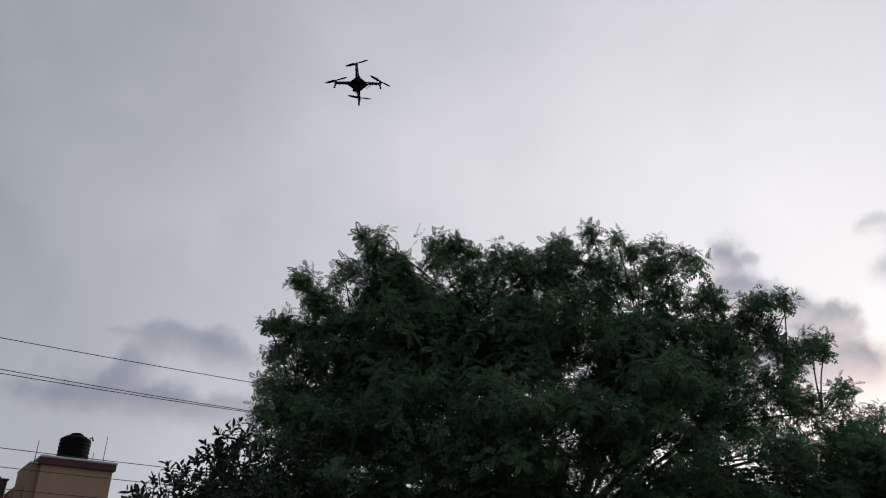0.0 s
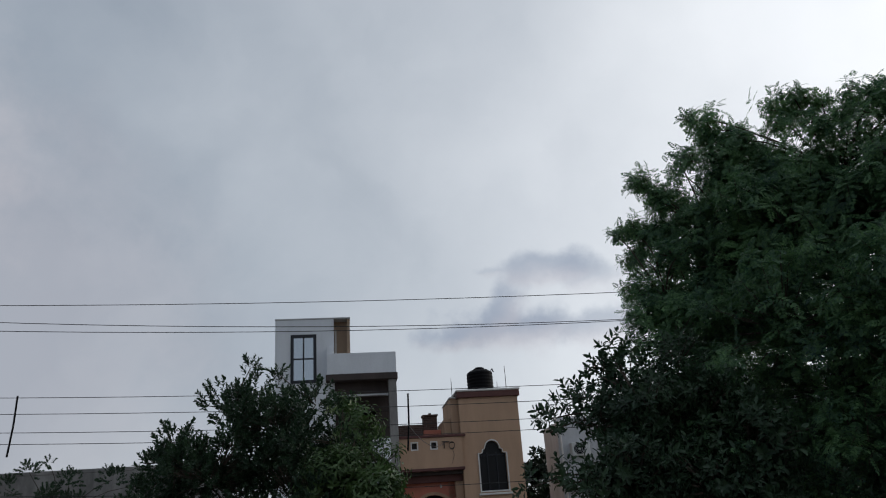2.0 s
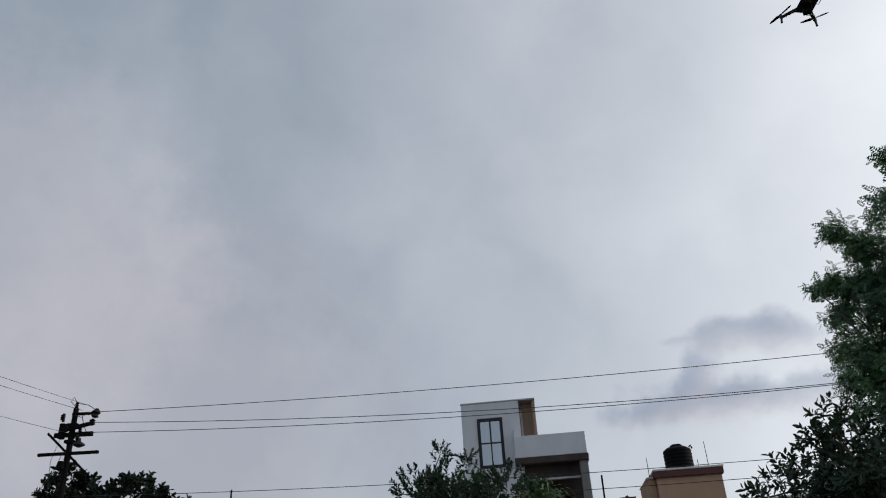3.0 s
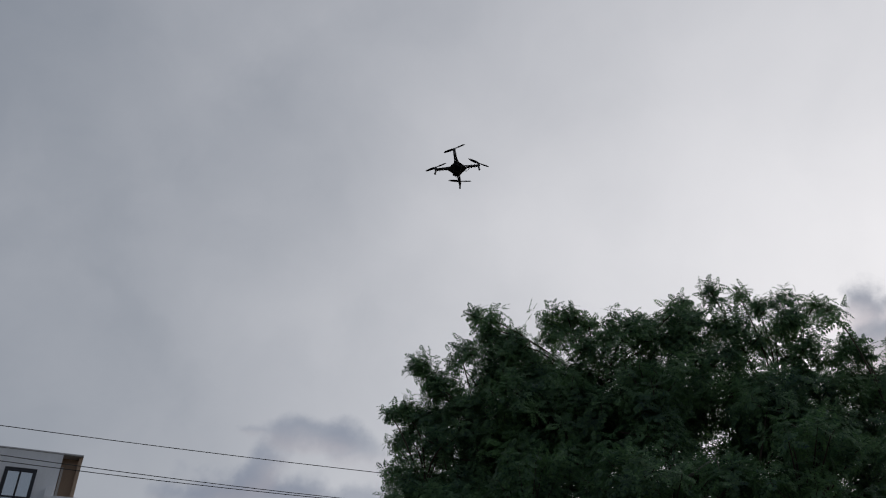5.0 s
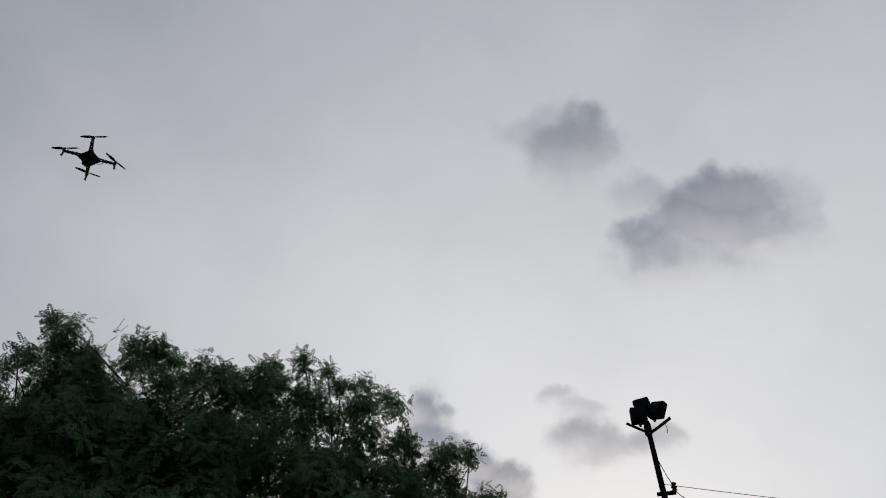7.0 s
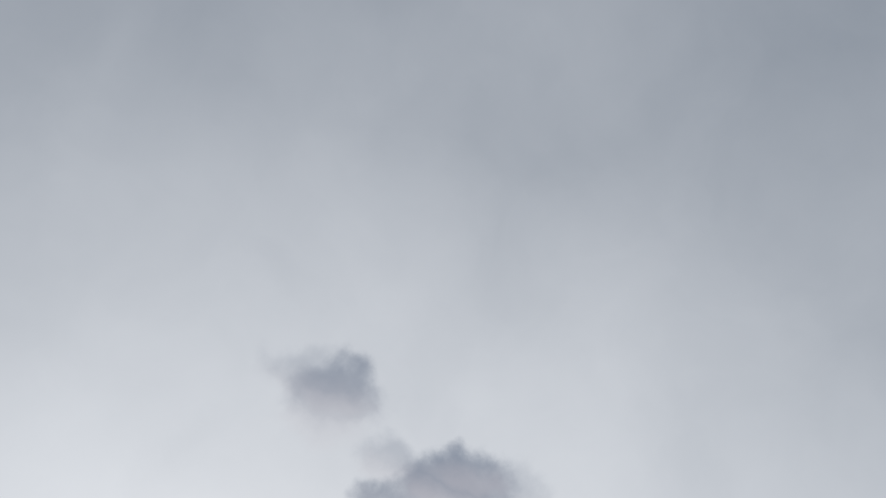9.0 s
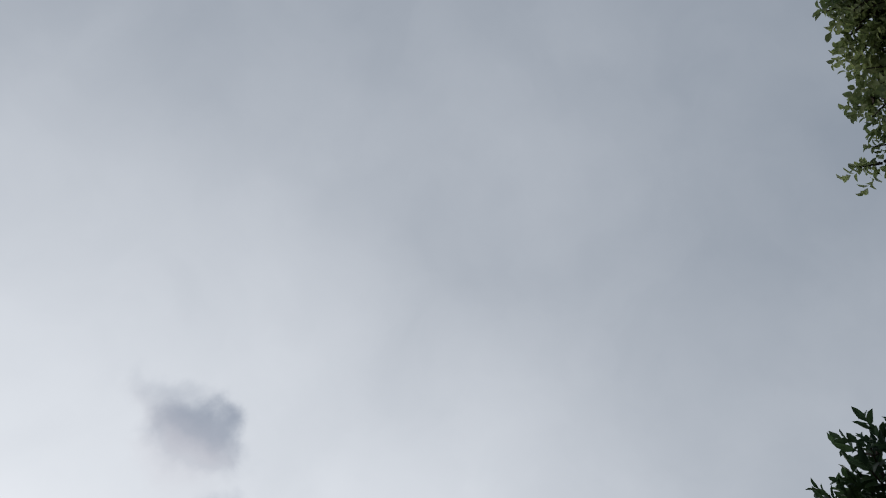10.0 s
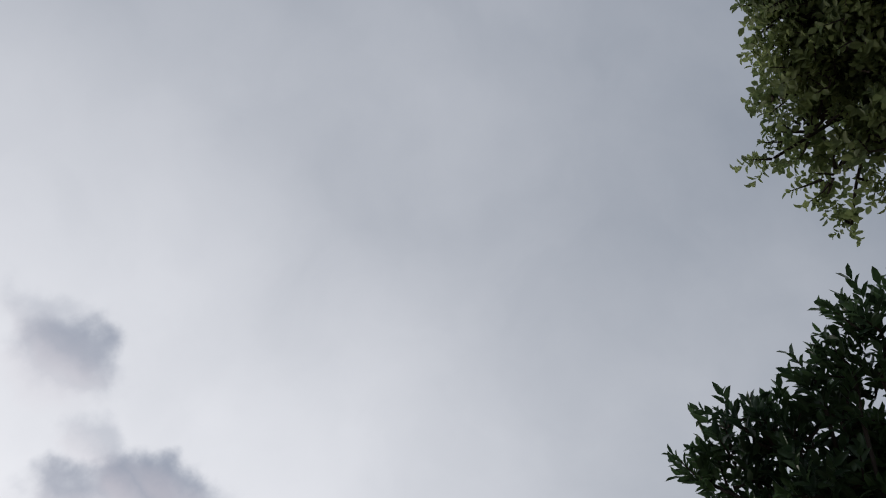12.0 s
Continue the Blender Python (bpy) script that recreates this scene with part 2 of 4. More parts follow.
# near-black leaves: shade and backlit silhouette are put into the base colour
SILHOUETTE_LEAF = foliage("silhouette_leaf", (0.010, 0.018, 0.012), (0.020, 0.034, 0.018), through_light=0.12, spec=0.15)
GLOSSY = foliage("glossy_leaf", (0.024, 0.050, 0.030), (0.100, 0.170, 0.062), rough=0.28, patch=2.5, through_light=0.35)
PALE = foliage("pale_leaf", (0.080, 0.125, 0.050), (0.350, 0.410, 0.165), rough=0.5, through_light=0.5, patch=2.5)
GLASS = bpy.data.materials.new("window_glass")
GLASS.use_nodes = True
_g = GLASS.node_tree.nodes["Principled BSDF"]
_g.inputs["Base Color"].default_value = (0.02, 0.025, 0.03, 1)
_g.inputs["Roughness"].default_value = 0.06
_g.inputs["Specular IOR Level"].default_value = 1.0
# pane colour carries the darkness of the room behind it
DARKPANE = surface("unlit_room_glass", (0.012, 0.012, 0.014), 0.35, spec=0.3)
MIRROR = bpy.data.materials.new("reflective_glazing")
MIRROR.use_nodes = True
_m = MIRROR.node_tree.nodes["Principled BSDF"]
_m.inputs["Base Color"].default_value = (0.50, 0.54, 0.58, 1)
_m.inputs["Metallic"].default_value = 0.85
_m.inputs["Roughness"].default_value = 0.10
LENS = bpy.data.materials.new("lamp_glass")
LENS.use_nodes = True
_l = LENS.node_tree.nodes["Principled BSDF"]
_l.inputs["Base Color"].default_value = (0.12, 0.12, 0.12, 1)
_l.inputs["Roughness"].default_value = 0.15


# ---------------------------------------------------------------- mesh helpers
def part(name, bm, material, parent=None, label="", smooth=False):
    """Links a bmesh as one mesh object under a thing or under a part."""
    me = bpy.data.meshes.new(name)
    bmesh.ops.recalc_face_normals(bm, faces=bm.faces)
    bm.to_mesh(me)
    bm.free()
    me.materials.append(material)
    if smooth:
        me.polygons.foreach_set("use_smooth", [True] * len(me.polygons))
    ob = new(name, me)
    ob.parent = parent
    return tagged(ob, label)


def thing(name, m, label, category, group="", kind=""):
    ob = new(name)
    ob.empty_display_size = 0.2
    ob.matrix_world = m
    return tagged(ob, label, category, group, kind)


def add_box(bm, x0, x1, y0, y1, z0, z1, bevel=0.0, m=None):
    mid = Vector(((x0 + x1) / 2, (y0 + y1) / 2, (z0 + z1) / 2))
    r = bmesh.ops.create_cube(bm, size=1, matrix=Matrix.Translation(mid) @ Matrix.Diagonal((x1 - x0, y1 - y0, z1 - z0, 1)))
    vs = r["verts"]
    if bevel:
        es = list({e for v in vs for e in v.link_edges})
        out = bmesh.ops.bevel(bm, geom=es, offset=bevel, segments=1, affect="EDGES")
        vs = list(set(out["verts"]) | {v for v in vs if v.is_valid})
    if m is not None:
        bmesh.ops.transform(bm, matrix=m, verts=vs)
    return bm


def box(x0, x1, y0, y1, z0, z1, bevel=0.0, m=None):
    return add_box(bmesh.new(), x0, x1, y0, y1, z0, z1, bevel, m)


def add_tube(bm, pts, radii, sides=6, cap=True):
    """Tapered tube through the points."""
    pts = [Vector(p) for p in pts]
    if isinstance(radii, (int, float)):
        radii = [radii] * len(pts)
    rings, ref = [], Vector((0.31, 0.2, 0.93)).normalized()
    for i, p in enumerate(pts):
        d = (pts[min(i + 1, len(pts) - 1)] - pts[max(i - 1, 0)]).normalized()
        if abs(d.dot(ref)) > 0.97:
            ref = Vector((1, 0.1, 0)).normalized()
        a = d.cross(ref).normalized()
        b = d.cross(a)
        rings.append([bm.verts.new(p + (a * math.cos(k * math.tau / sides) + b * math.sin(k * math.tau / sides)) * radii[i]) for k in range(sides)])
    for r0, r1 in zip(rings, rings[1:]):
        for k in range(sides):
            bm.faces.new((r0[k], r0[(k + 1) % sides], r1[(k + 1) % sides], r1[k]))
    if cap:
        bm.faces.new(rings[0][::-1])
        bm.faces.new(rings[-1])
    return bm


def tube(pts, radii, sides=6):
    return add_tube(bmesh.new(), pts, radii, sides)


def add_lathe(bm, profile, m=None, sides=20):
    """Turned shape about z from (radius, z) pairs."""
    m = m or Matrix()
    rings = []
    for r, z in profile:
        rings.append([bm.verts.new(m @ Vector((r * math.cos(k * math.tau / sides), r * math.sin(k * math.tau / sides), z))) for k in range(sides)])
    for r0, r1 in zip(rings, rings[1:]):
        for k in range(sides):
            bm.faces.new((r0[k], r0[(k + 1) % sides], r1[(k + 1) % sides], r1[k]))
    bm.faces.new(rings[0][::-1])
    bm.faces.new(rings[-1])
    return bm


def lathe(profile, m=None, sides=20):
    return add_lathe(bmesh.new(), profile, m, sides)


def holed_wall(outer, holes, y0, y1):
    """Upright wall in the xz plane with openings that go through it; outlines are lists of (x, z)."""
    bm = bmesh.new()
    for loop in (outer, *holes):
        vs = [bm.verts.new((x, y0, z)) for x, z in loop]
        for a, b in zip(vs, vs[1:] + vs[:1]):
            bm.edges.new((a, b))
    bmesh.ops.triangle_fill(bm, edges=bm.edges[:], use_beauty=True, use_dissolve=False)
    out = bmesh.ops.extrude_face_region(bm, geom=bm.faces[:])
    bmesh.ops.translate(bm, vec=(0, y1 - y0, 0), verts=[v for v in out["geom"] if isinstance(v, bmesh.types.BMVert)])
    return bm


def slab_of(outline, y0, y1):
    """Solid with that outline in the xz plane."""
    return holed_wall(outline, [], y0, y1)


def rect(x0, x1, z0, z1):
    return [(x0, z0), (x1, z0), (x1, z1), (x0, z1)]


# ---------------------------------------------------------------- foliage helpers
def unit(a):
    return a / np.maximum(np.linalg.norm(a, axis=-1, keepdims=True), 1e-9)


def frames_for(axis, rng):
    """Rotation matrices whose z column is axis, spun at random."""
    ref = np.where(np.abs(axis[:, 2:3]) < 0.9, np.array([[0, 0, 1.0]]), np.array([[1.0, 0, 0]]))
    a = unit(np.cross(ref, axis))
    b = np.cross(axis, a)
    th = rng.uniform(0, math.tau, (len(axis), 1))
    x, y = a * np.cos(th) + b * np.sin(th), b * np.cos(th) - a * np.sin(th)
    return np.stack([x, y, axis], axis=2)


def blade(length, width, fold=0.25, bend=0.15):
    """One pointed leaf along +x, six corners, folded along its rib."""
    v = np.array([[0, 0, 0], [0.38, 0.5, fold], [0.78, 0.34, fold * 0.6], [1, 0, -bend], [0.78, -0.34, fold * 0.6], [0.38, -0.5, fold], [0.5, 0, 0.0]])
    v = v * np.array([length, width, width])
    f = [(0, 6, 1), (1, 6, 2), (2, 6, 3), (3, 6, 4), (4, 6, 5), (5, 6, 0)]
    return v, f


def neem_spray(rng, leaves=8, size=0.205):
    """End of a neem twig: a star of feathery leaves, each a rib with pairs of narrow leaflets and one at its tip."""
    V, F = [], []

    def leaflet(root, d, w, l, wd):
        o = len(V)
        V.extend([root, root + d * l * 0.42 + w * wd, root + d * l, root + d * l * 0.42 - w * wd])
        F.append((o, o + 1, o + 2, o + 3))

    for i in range(leaves):
        turn = i * 2.4 + rng.uniform(-0.3, 0.3)
        out = np.array([math.cos(turn), math.sin(turn), 0.0])
        up = np.array([0, 0, 1.0])
        rise = -0.55 + 1.55 * (i + 0.5) / leaves + rng.uniform(-0.2, 0.2)
        base = up * (0.16 * i / leaves)
        L = size * rng.uniform(0.75, 1.15) * (1.0 - 0.25 * max(rise, 0))
        n = 5
        for k in range(n):
            s = (k + 0.9) / n
            e = rise - 0.55 * s
            fw = out * math.cos(e) + up * math.sin(e)
            over = up * math.cos(e) - out * math.sin(e)
            rib = base + (out * math.cos(rise - 0.27 * s) + up * math.sin(rise - 0.27 * s)) * (s * L)
            side = np.cross(fw, over)
            l = L * 0.36 * (1.12 - 0.75 * abs(s - 0.45))
            for sg in (-1, 1):
                d = unit(fw * 0.55 + side * sg - over * rng.uniform(0.0, 0.35))
                leaflet(rib, d, unit(np.cross(d, over)), l, L * 0.085)
        leaflet(rib, fw, side, L * 0.30, L * 0.07)
    return np.array(V), F


def leafy_twig(rng, leaves=9, length=0.12, width=0.045, stem=0.22, open_angle=1.0, droop=0.0):
    """Twig along z with single blades set spirally on it."""
    V, F = [], []
    for i in range(leaves):
        s = (i + 0.5) / leaves
        bv, bf = blade(length * rng.uniform(0.7, 1.15), width * rng.uniform(0.85, 1.15), bend=rng.uniform(0, 0.3))
        tilt = open_angle * (1.1 - 0.65 * s) * rng.uniform(0.8, 1.2) + droop
        m = Euler((rng.uniform(-0.5, 0.5), tilt - math.pi / 2, 0)).to_matrix()
        m = Euler((0, 0, i * 2.4 + rng.uniform(-0.3, 0.3))).to_matrix() @ m
        bv = bv @ np.array(m).T + np.array([0, 0, s * stem])
        o = len(V)
        V += list(bv)
        F += [tuple(o + j for j in f) for f in bf]
    return np.array(V), F


def scatter(lobes, per_m2, rng, lift=0.35, fill=0.25, tuft=0.0, dome=False):
    """Places and outward directions of sprays on and in the lobes (x, y, z, r); tuft breaks the larger lobes into heads of that radius,
    dome leaves the undersides of the heads bare."""
    P, D = [], []
    for x, y, z, r in lobes:
        mid = np.array([x, y, z])
        heads = [(mid, r, dome and r < 0.75)]
        if tuft and r > tuft * 1.5:
            k = int((1.15 if dome else 1.6) * (r / tuft) ** 2) + 3
            out = unit(rng.normal(size=(k, 3)))
            heads = [(mid + o * (r - tuft * 0.6) * rng.uniform(0.82, 1.10), tuft * rng.uniform(0.6, 1.2), dome) for o in out]
            heads.append((mid, r * (0.66 if dome else 0.55), False))
        for c, q, bare in heads:
            n = max(int((4.6 if bare else 3.6) * math.pi * q * q * per_m2), 7)
            d = unit(rng.normal(size=(n, 3)))
            if bare:
                d[:, 2] = np.abs(d[:, 2]) * 1.3 - 0.40
                d = unit(d)
            else:
                d[:, 2] = np.where(d[:, 2] < -0.55, -d[:, 2], d[:, 2])
            depth = np.where(rng.random((n, 1)) < fill, rng.uniform(0.3, 0.8, (n, 1)), rng.uniform(0.80, 1.06, (n, 1)))
            shape = np.array([[1.0, 1.0, 0.8]]) if bare else 1.0
            P.append(c[None] + d * q * depth * shape)
            D.append(unit(d + np.array([[0, 0, lift]]) + rng.normal(size=(n, 3)) * 0.25))
    return np.concatenate(P), np.concatenate(D)


def leaf_mesh(name, templates, P, D, rng, material, parent, lo=0.75, hi=1.2, label=""):
    """All sprays of a crown in one mesh."""
    R, S = frames_for(D, rng), rng.uniform(lo, hi, len(P))
    which = rng.integers(0, len(templates), len(P))
    verts, starts, loops, off = [], [], [], 0
    sizes = []
    for k, (tv, tf) in enumerate(templates):
        idx = np.nonzero(which == k)[0]
        if not len(idx):
            continue
        V = np.einsum("nij,vj->nvi", R[idx], tv) * S[idx, None, None] + P[idx, None, :]
        F = np.array(tf)
        A = F[None] + (np.arange(len(idx)) * len(tv))[:, None, None] + off
        verts.append(V.reshape(-1, 3))
        loops.append(A.reshape(-1))
        sizes.append(np.full(A.shape[0] * A.shape[1], F.shape[1]))
        off += V.shape[0] * V.shape[1]
    verts, loops, sizes = np.concatenate(verts), np.concatenate(loops), np.concatenate(sizes)
    me = bpy.data.meshes.new(name)
    me.vertices.add(len(verts))
    me.vertices.foreach_set("co", verts.astype(np.float32).ravel())
    me.loops.add(len(loops))
    me.loops.foreach_set("vertex_index", loops.astype(np.int32))
    me.polygons.add(len(sizes))
    me.polygons.foreach_set("loop_start", np.concatenate([[0], np.cumsum(sizes)[:-1]]).astype(np.int32))
    me.update(calc_edges=True)
    me.materials.append(material)
    ob = new(name, me)
    ob.parent = parent
    return tagged(ob, label)


def limb(root, goal, r0, rng, r1=0.010, sides=6):
    """One curved tapering limb."""
    root, g = Vector(root), Vector(goal)
    n = 6
    bow = Vector((rng.uniform(-0.15, 0.15), rng.uniform(-0.15, 0.15), rng.uniform(0.05, 0.25))) * (g - root).length
    pts = [root.lerp(g, i / n) + bow * math.sin(math.pi * i / n) * 0.6 for i in range(n + 1)]
    return tube(pts, [r0 + (r1 - r0) * (i / n) ** 0.55 for i in range(n + 1)], sides)


def tree(name, base, trunk_top, trunk_r, lobes, templates, per_m2, seed, material, label, category, lift=0.35, fill=0.25, twigs=True, lo=0.75, hi=1.2, reach=0.0, tuft=0.0, dome=False, inner=()):
    """Trunk, limbs and a crown of sprays; reach is how far a spray stands out from its lobe; inner lobes have no limb of their own."""
    rng = np.random.default_rng(seed)
    t = thing(name, pose(*base), label, category)
    lobes = [(x, y, z, max(r - reach, r * 0.55)) for x, y, z, r in lobes]
    tx, ty, tz = trunk_top
    trunk = tube([(0, 0, -0.1), (tx * 0.1, ty * 0.1, tz * 0.15), (tx * 0.45, ty * 0.4, tz * 0.55), (tx, ty, tz)], [trunk_r * 1.5, trunk_r * 1.1, trunk_r * 0.9, trunk_r * 0.75], 10)
    part("trunk", trunk, BARK, t, smooth=True)
    boughs = [Vector(l[:3]) for l in lobes if l[3] >= 0.42]
    for l in lobes:
        if l[2] > tz * 0.9:
            root, r0 = trunk_top, trunk_r * 0.2
            if l[3] < 0.35 and boughs:
                root, r0 = min(boughs, key=lambda b: (b - Vector(l[:3])).length), min(0.015, trunk_r * 0.25)
            part("branch", limb(root, l[:3], r0, rng), BARK, t, smooth=True)
    lobes = lobes + list(inner)
    P, D = scatter(lobes, per_m2, rng, lift, fill, tuft, dome)
    if twigs:
        bm = bmesh.new()
        mids = np.array([l[:3] for l in lobes])
        for p, d in list(zip(P, D))[::3]:
            c = mids[np.argmin(((mids - p) ** 2).sum(1))]
            add_tube(bm, [c * 0.5 + p * 0.5, p, p + d * 0.12], [0.012, 0.007, 0.003], 3, cap=False)
        tagged(part("twig", bm, BARK, t), kind="stuff")
    tagged(leaf_mesh("crown", templates, P, D, rng, material, t, lo, hi), kind="stuff")
    return t


# ---------------------------------------------------------------- ground
g = bmesh.new()
bmesh.ops.create_grid(g, x_segments=60, y_segments=60, size=2500)
ground = part("ground", g, EARTH)
tagged(ground, "dry bare earth of a residential plot", "ground", kind="structure")

# ---------------------------------------------------------------- houses along the street
# local frame of the street front: x along the fronts, y into the plots, z up
FRONT = pose(-15.18, 29.30, 0, 0, 0, 36)


def water_tank(m):
    t = thing("water_tank", m, "black ribbed plastic rooftop water tank with domed lid", "water tank")
    prof = [(0.54, 0.0), (0.56, 0.05)]
    for k in range(5):
        z = 0.08 + k * 0.13
        prof += [(0.56, z), (0.545, z + 0.03), (0.545, z + 0.07), (0.56, z + 0.10)]
    prof += [(0.53, 0.78), (0.36, 0.88), (0.22, 0.91)]
    part("body", lathe(prof, sides=28), BLACK, t, smooth=False)
    part("lid", lathe([(0.23, 0.905), (0.24, 0.95), (0.17, 0.99), (0.05, 1.0)]), BLACK, t)
    part("pipe", tube([(0.5, 0, 0.86), (0.56, 0, 0.93), (0.62, 0, 0.80)], 0.03), BLACK, t)
    return t


def arched_outline(x0, x1, z0, z1, z2, grow=0.0):
    """Window outline with stepped shoulders and a round cusp above."""
    c, h = (x0 + x1) / 2, (x1 - x0) / 2 + grow
    z0, rise = z0 - grow, z2 - z1 + grow
    pts = [(c - h, z0), (c + h, z0), (c + h, z1 + grow * 0.5)]
    pts += [(c + h * 0.80, z1 + grow * 0.5 + rise * 0.02), (c + h * 0.72, z1 + rise * 0.10), (c + h * 0.70, z1 + rise * 0.30), (c + h * 0.55, z1 + rise * 0.36)]
    for a in range(10, 171, 16):
        pts.append((c + h * 0.52 * math.cos(radians(a)), z1 + rise * 0.42 + rise * 0.58 * math.sin(radians(a))))
    pts += [(c - h * 0.55, z1 + rise * 0.36), (c - h * 0.70, z1 + rise * 0.30), (c - h * 0.72, z1 + rise * 0.10), (c - h * 0.80, z1 + grow * 0.5 + rise * 0.02)]
    pts.append((c - h, z1 + grow * 0.5))
    return pts


def ochre_house():
    h = thing("ochre_house", FRONT, "ochre painted two-storey house with salmon porch and maroon bands", "house")
    win = arched_outline(0.71, 1.87, 3.24, 4.74, 5.27)
    part("tower_front", holed_wall(rect(0, 2.6, 0, 7.126), [win], 0, 0.23), OCHRE, h)
    part("tower_side", box(2.37, 2.6, 0.23, 4.5, 0, 7.126), OCHRE, h)
    part("tower_side", box(0.0, 0.23, 0.23, 4.5, 0, 7.126), OCHRE, h)
    part("tower_back", box(0.23, 2.37, 4.27, 4.5, 0, 7.126), OCHRE, h)
    part("tower_roof", box(-0.08, 2.69, -0.12, 4.6, 7.13, 7.38, 0.015), MAROON, h, "maroon painted cornice")
    part("cornice_cap", box(-0.11, 2.72, -0.15, 4.64, 7.384, 7.47, 0.02), TRIM, h, "pale weathered cornice cap")
    part("stepped_parapet", box(-0.33, -0.004, 0.35, 3.0, 0, 7.18, 0.01), OCHRE, h)
    part("stepped_parapet", box(-0.62, -0.334, 0.6, 3.0, 0, 6.35, 0.01), OCHRE, h)
    part("parapet_cap", box(-0.36, -0.004, 0.3, 3.05, 7.184, 7.25, 0.01), TRIM, h)
    # arched window
    w = part("window", holed_wall(arched_outline(0.71, 1.87, 3.24, 4.74, 5.27, 0.055), [win], -0.05, 0.004), TRIM, h, "white scalloped window surround")
    part("pane", slab_of(arched_outline(0.71, 1.87, 3.24, 4.74, 5.27, -0.004), 0.16, 0.175), DARKPANE, w, "glass coloured dark like the unlit room")
    for x in (1.08, 1.48):
        part("mullion", box(x - 0.02, x + 0.02, 0.11, 0.15, 3.25, 4.8), FRAME_DARK, w)
    part("transom", box(0.72, 1.86, 0.11, 0.15, 4.66, 4.72), FRAME_DARK, w)
    part("sill", box(0.58, 2.0, -0.12, 0.1, 3.06, 3.14, 0.01), TRIM, w)
    # balcony front with three vents
    vents = [rect(s - 0.11, s + 0.11, 5.05, 5.3) for s in (-2.03, -1.21)]
    part("balcony_front", holed_wall(rect(-2.62, -0.004, 4.26, 5.50), vents, -0.16, 0.02), OCHRE, h)
    for s in (-2.03, -1.21):
        f = part("vent_frame", holed_wall(rect(s - 0.16, s + 0.16, 5.0, 5.35), [rect(s - 0.11, s + 0.11, 5.05, 5.3)], -0.185, -0.164), TRIM, h, "white vent frame")
        part("grille", box(s - 0.015, s + 0.015, -0.12, -0.09, 5.05, 5.3), FRAME_DARK, f)
        part("vent_back", box(s - 0.12, s + 0.12, -0.02, 0.0, 5.04, 5.31), SHADE_BACKING, f)
    part("coping", box(-2.66, 0.16, -0.22, 0.06, 5.504, 5.60, 0.012), MAROON, h, "maroon coping")
    part("lower_band", box(-2.66, 0.05, -0.22, 0.05, 4.14, 4.256, 0.012), MAROON, h, "maroon band")
    part("balcony_slab", box(-2.62, -0.004, 0.06, 2.2, 4.0, 4.136), SHADE_TONE, h)
    part("balcony_floor_wall", box(-2.62, -0.004, 1.4, 1.6, 4.14, 5.62), OCHRE, h)
    # shadowed beam; the dark maroon stands for its shade
    part("porch_beam", box(-2.62, -0.004, 0.25, 0.55, 3.72, 3.996), MAROON, h)
    # salmon porch wall with an arch
    arch = [(-1.26 + 0.86 * math.cos(radians(a)), 2.38 + 0.85 * math.sin(radians(a))) for a in range(0, 181, 12)]
    arch = arch + [(-2.12, 0.05), (-0.40, 0.05)]
    part("porch_wall", holed_wall(rect(-2.62, -0.004, 0, 3.99), [arch], 0.6, 0.82), PINK, h, "salmon painted porch wall")
    ring_out = [(-1.26 + 0.98 * math.cos(radians(a)), 2.38 + 0.97 * math.sin(radians(a))) for a in range(0, 181, 12)]
    ring_in = [(-1.26 + 0.86 * math.cos(radians(a)), 2.38 + 0.85 * math.sin(radians(a))) for a in range(180, -1, -12)]
    part("arch_trim", slab_of(ring_out + ring_in, 0.56, 0.597), OCHRE, h)
    part("porch_back", box(-2.62, -0.004, 2.3, 2.5, 0, 4.0), SHADE_BACKING, h)
    part("side_wall", box(-2.85, -2.624, -0.16, 6.0, 0, 5.5), OCHRE, h)
    part("terrace_ledge", box(-1.40, -0.63, 1.7, 2.1, 5.0, 6.06, 0.01), PINK, h, "salmon terrace ledge")
    part("terrace_floor", box(-2.62, 0.0, 1.62, 6.0, 4.9, 5.0), CONCRETE, h)
    part("back_wall", box(-2.62, -0.004, 5.8, 6.0, 0, 4.896), OCHRE, h)
    part("brick_parapet", box(-2.62, -1.34, 2.4, 2.63, 5.0, 6.42, 0.01), BRICK, h, "bare dark brick parapet")
    ch = part("chimney", box(-1.336, -0.70, 2.36, 2.9, 5.0, 6.76, 0.01), BRICK, h, "dark brick chimney stack")
    part("cap", box(-1.38, -0.66, 2.3, 2.95, 6.764, 6.84, 0.01), BRICK, ch)
    part("pot", lathe([(0.07, 6.844), (0.08, 6.90), (0.05, 6.94)], pose(-1.0, 2.6, 0), 8), BRICK, ch)
    part("bulb", lathe([(0.02, 3.62), (0.045, 3.56), (0.035, 3.5), (0.01, 3.48)], pose(-0.95, 0.4, 0), 8), TRIM, h, "white bulb")
    part("conduit", tube([(-0.95, 0.4, 3.75), (-0.95, 0.4, 3.62)], 0.01, 4), CABLE, h)
    return h


ochre_house()
water_tank(FRONT @ pose(1.15, 0.75, 7.47) @ Matrix.Diagonal((1.05, 1.05, 1.12, 1)))


def rod(name, m, height, r, label, category, foot=True):
    t = thing(name, m, label, category)
    part("shaft", tube([(0, 0, 0), (0.006, 0, height * 0.5), (0.0, 0, height)], [r, r * 0.9, r * 0.7], 5), STEEL, t)
    if foot:
        part("foot", lathe([(r * 3, 0), (r * 3, 0.03), (r * 1.2, 0.05)], None, 8), STEEL, t)
    return t


